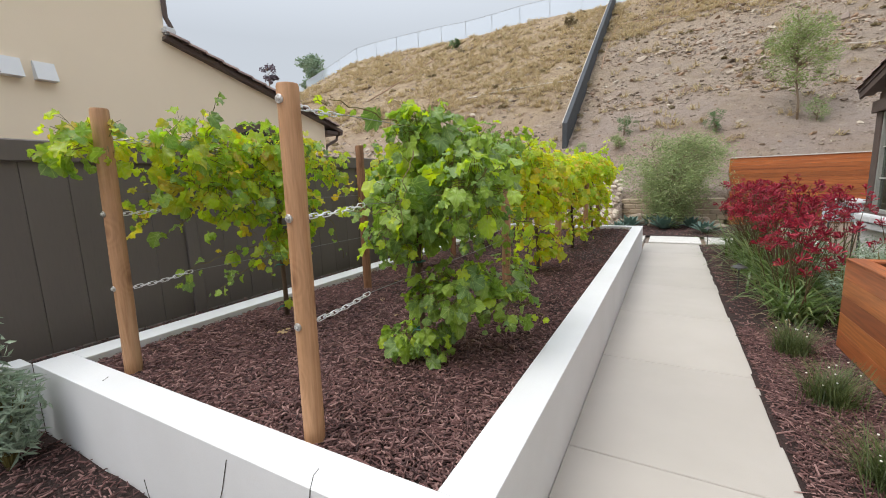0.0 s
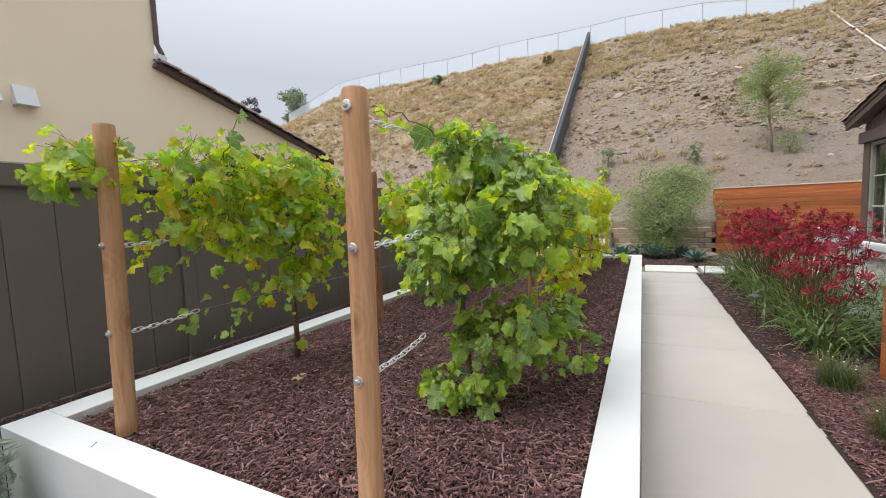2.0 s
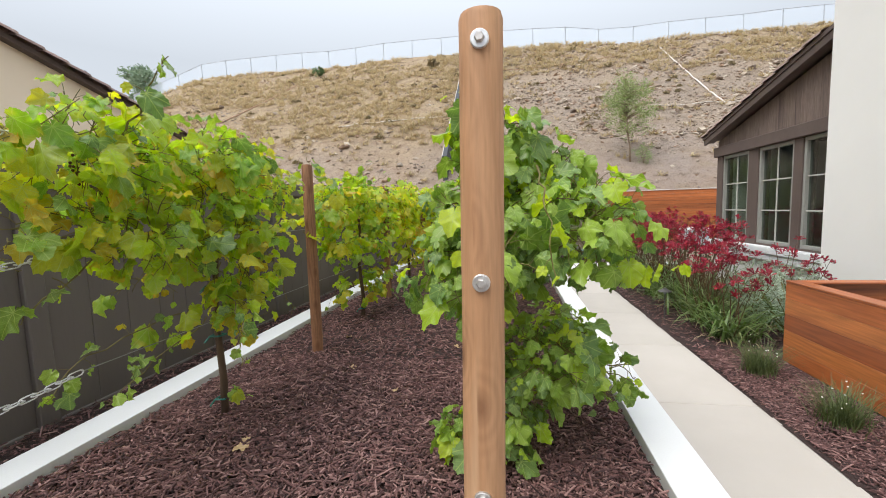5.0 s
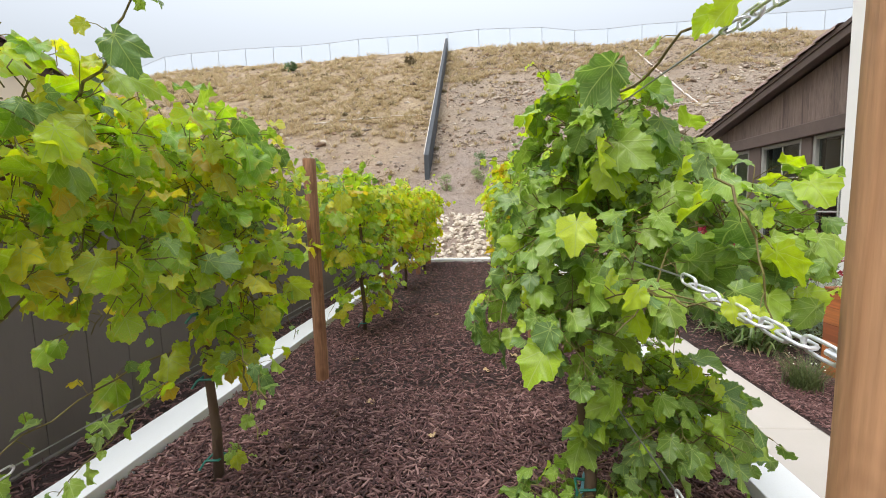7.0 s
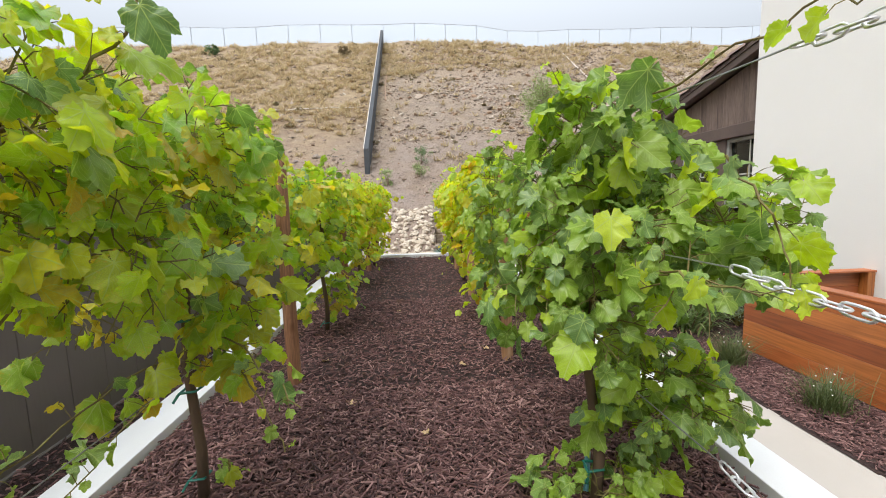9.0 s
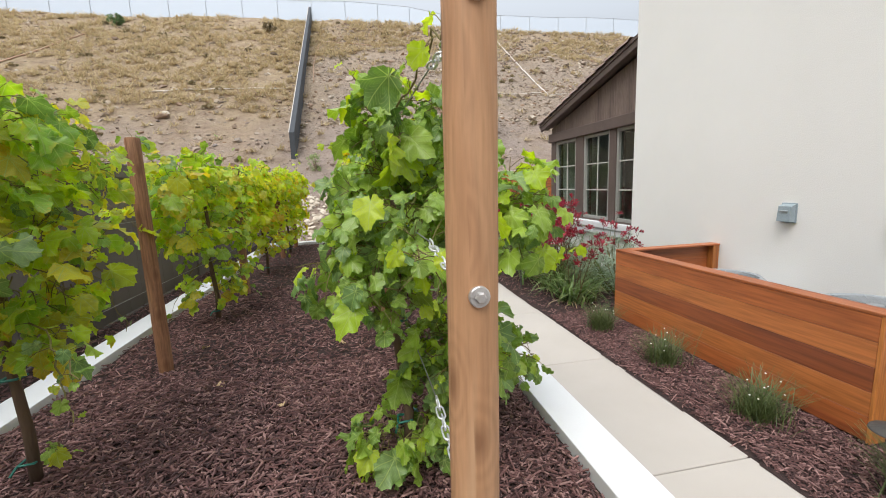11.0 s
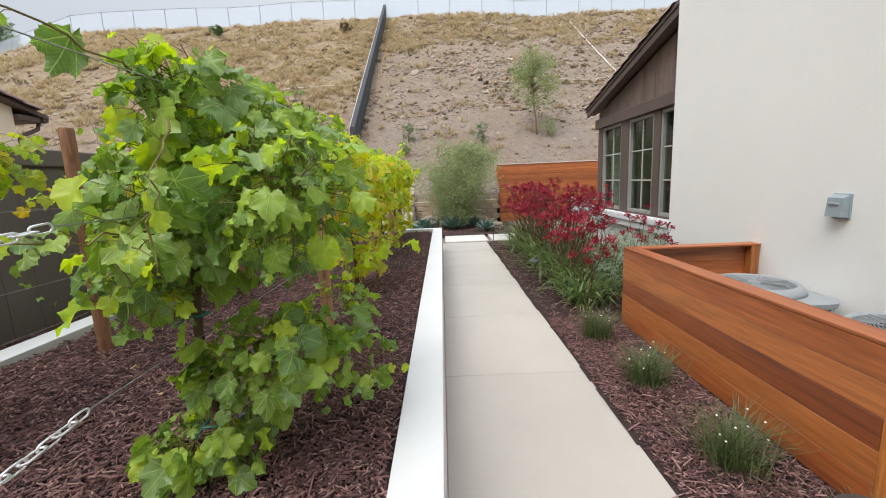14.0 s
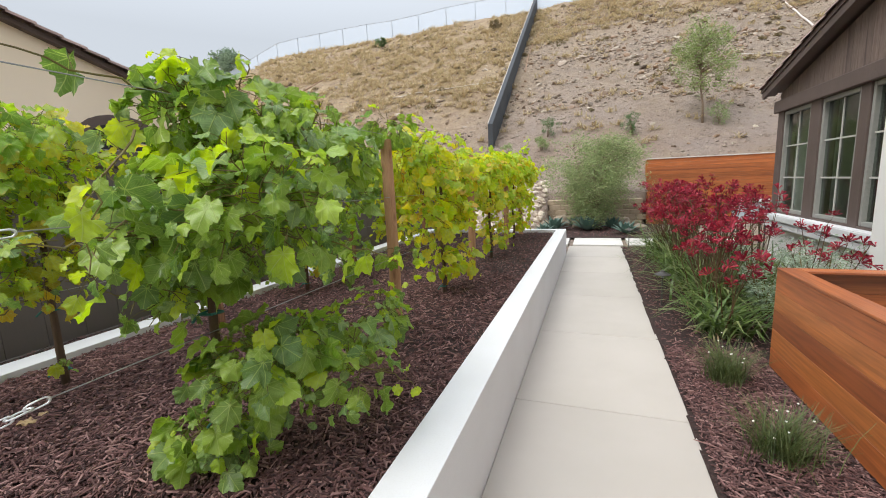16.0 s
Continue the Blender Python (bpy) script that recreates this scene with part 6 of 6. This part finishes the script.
for x, y, mt, yg, sd in REST:
    rv = random.Random(sd * 7)
    cl = [(x + rv.uniform(-0.05, 0.05), y + o, 1.88 + rv.uniform(-0.06, 0.08), rv.uniform(0.22, 0.30), 0.36, rv.uniform(0.19, 0.26), 0.8) for o in (-0.72, -0.25, 0.3, 0.8)]
    cl += [(x + rv.uniform(-0.08, 0.08), y + o, rv.uniform(1.38, 1.5), 0.22, 0.26, 0.22, 0.7) for o in (-0.4, 0.1, 0.5)]
    cl += [(x + rv.uniform(0.0, 0.12), y + o, rv.uniform(0.85, 1.08), 0.20, 0.22, 0.15, 0.7) for o in (-0.2, 0.25)]
    cn = [(6, (x, y + o, 2.0), (x + rv.uniform(-0.2, 0.2), y + o + 0.05, 2.15), (x + rv.uniform(-0.3, 0.3), y + o + 0.1, rv.uniform(2.2, 2.34))) for o in (-0.8, -0.1, 0.6)]
    cn += [(6, (x, y, 1.2), (x + 0.2 * s, y + 0.2 * s, 0.95), (x + 0.3 * s, y + 0.3 * s, 0.66)) for s in (-1, 1)]
    if y > 8:
        cl += [(x + 0.1, 9.35, 1.85, 0.2, 0.28, 0.24, 0.9), (x + 0.1, 9.35, 1.3, 0.17, 0.22, 0.26, 0.7)]
        cn += [(12, (x + 0.1, 9.35, 2.0), (x + 0.14, 9.38, 2.3), (x + 0.2, 9.4, 2.62)), (7, (x + 0.15, 9.4, 1.9), (x + 0.4, 9.5, 1.95), (x + 0.6, 9.55, 1.9))]
    vine(x, y, mt, yg, "grape vine on wires with yellowing leaves", cl, cn, 60, sd, density=2300, size=0.085)


# ---------------- chains and wires ----------------
def link_mesh():
    bm = bmesh.new()
    pts = []
    for k in range(17):
        a = 2 * math.pi * k / 16
        pts.append((0.0, 0.014 * math.sin(a) + 0.0, 0.013 * math.copysign(1, math.cos(a)) * (1 if abs(math.cos(a)) > 0.01 else 0) + 0.012 * math.cos(a)))
    tube(bm, pts, 0.0037, 6, False)
    return mesh_of(bm, "link", M_STEEL, True)


LINK = link_mesh()


def chain(a, b, n, sag=0.02):
    """Steel links from a to b, then a thin wire onwards is its own thing."""
    a, b = Vector(a), Vector(b)
    t = thing("trellis_chain", "galvanised chain tensioning a vine wire", "chain", "trellis chains", a)
    d = (b - a)
    q = d.to_track_quat("Z", "Y")
    step = d.length / n
    for i in range(n):
        ob = new("link", LINK)
        ob.parent = t
        u = (i + 0.5) / n
        s = step / 0.040
        ob.matrix_basis = Matrix.Translation(d * u - Vector((0, 0, sag * math.sin(math.pi * u)))) @ q.to_matrix().to_4x4() @ Matrix.Rotation(math.pi / 2 * (i % 2), 4, "Z") @ Matrix.Diagonal((0.78, 0.78, s * 1.12, 1))
    bm = tube(bmesh.new(), [Vector((0, 0, 0)) - d.normalized() * 0.08, Vector((0, 0, 0)), d * 0.03], 0.005, 8)
    part("eye_bolt", bm, M_STEEL, t)


for x, y, sgn in ((RX, 0.30, 1), (LX + 0.02, 0.30, 1)):
    for z in (2.07, 1.595, 1.11):
        n = 6 if z > 2 else 9
        dz = 0.03 if z < 2 else 0.0
        chain((x, y + 0.06, z), (x, y + 0.06 + 0.042 * n, z + dz), n, 0.01)
        single("trellis_wire", tube(bmesh.new(), [(x, y + 0.06 + 0.042 * n, z + dz), (x - 0.03, 2.9, z + 0.02), (x - 0.03, 5.3, z), (x - 0.03, 9.2, z - 0.02)], 0.0022, 5, False), M_WIRE, "thin steel vine wire strung between posts", "wire", "trellis wires")


# ---------------- small loose things ----------------
def fallen_leaf(x, y, z, s, seed):
    v, f = COARSE[seed % 12]
    ob = arrays("fallen_leaf", np.array(v) * s, f, M_LEAFDRY)
    ob.matrix_basis = pose(x, y, z + 0.022, random.Random(seed).uniform(-15, 15), random.Random(seed + 1).uniform(-15, 15), seed * 77)
    tagged(ob, "curled dry leaf lying on the mulch", "leaf", "fallen leaves")


for i, (x, y) in enumerate([(-1.64, 1.96), (-2.42, 3.12), (-2.25, 1.25), (-2.3, 1.32), (-1.35, 2.9), (-1.1, 3.2), (-1.9, 4.6), (-2.1, 2.4)]):
    fallen_leaf(x, y, MULCH_Z, 0.045 + 0.012 * (i % 3), i)


tape = single("irrigation_tape", tube(bmesh.new(), [(-0.97, 1.42, 0.56), (-0.93, 1.50, 0.66), (-0.90, 1.57, 0.64), (-0.88, 1.62, 0.54)], [0.012, 0.013, 0.013, 0.011], 6), M_BLUETAG, "pale blue tape curling out of the mulch", "tape", smooth=True)


def grape_bunch(x, y, z, mat, label, seed):
    rg = random.Random(seed)
    t = thing("grape_bunch", label, "grapes", "grape bunches", (x, y, z))
    bm = bmesh.new()
    bmesh.ops.create_icosphere(bm, subdivisions=1, radius=0.0065)
    me = mesh_of(bm, "berry", mat, True)
    for i in range(34):
        u = rg.random()
        r = 0.028 * (1 - u) ** 0.6
        an = rg.uniform(0, 6.28)
        ob = new("berry", me)
        ob.parent = t
        ob.location = (r * math.cos(an), r * math.sin(an), -0.11 * u)
    part("stalk", tube(bmesh.new(), [(0, 0, 0.06), (0, 0, -0.08)], 0.0018, 5), M_SHOOT, t)


M_GRAPE_G = surface("green_grapes", (0.22, 0.32, 0.08), (0.18, 0.26, 0.07), 30, 0.35, 0.05, 60)
M_GRAPE_R = surface("wine_red_grapes", (0.10, 0.03, 0.03), (0.14, 0.05, 0.035), 30, 0.4, 0.05, 60)
grape_bunch(-0.93, 1.12, 1.58, M_GRAPE_G, "small unripe green grape bunch on the vine", 1)
grape_bunch(-1.05, 1.55, 1.50, M_GRAPE_G, "small unripe green grape bunch on the vine", 2)
grape_bunch(-2.5, 0.75, 2.0, M_GRAPE_R, "withered wine-red grape bunch on the vine", 3)
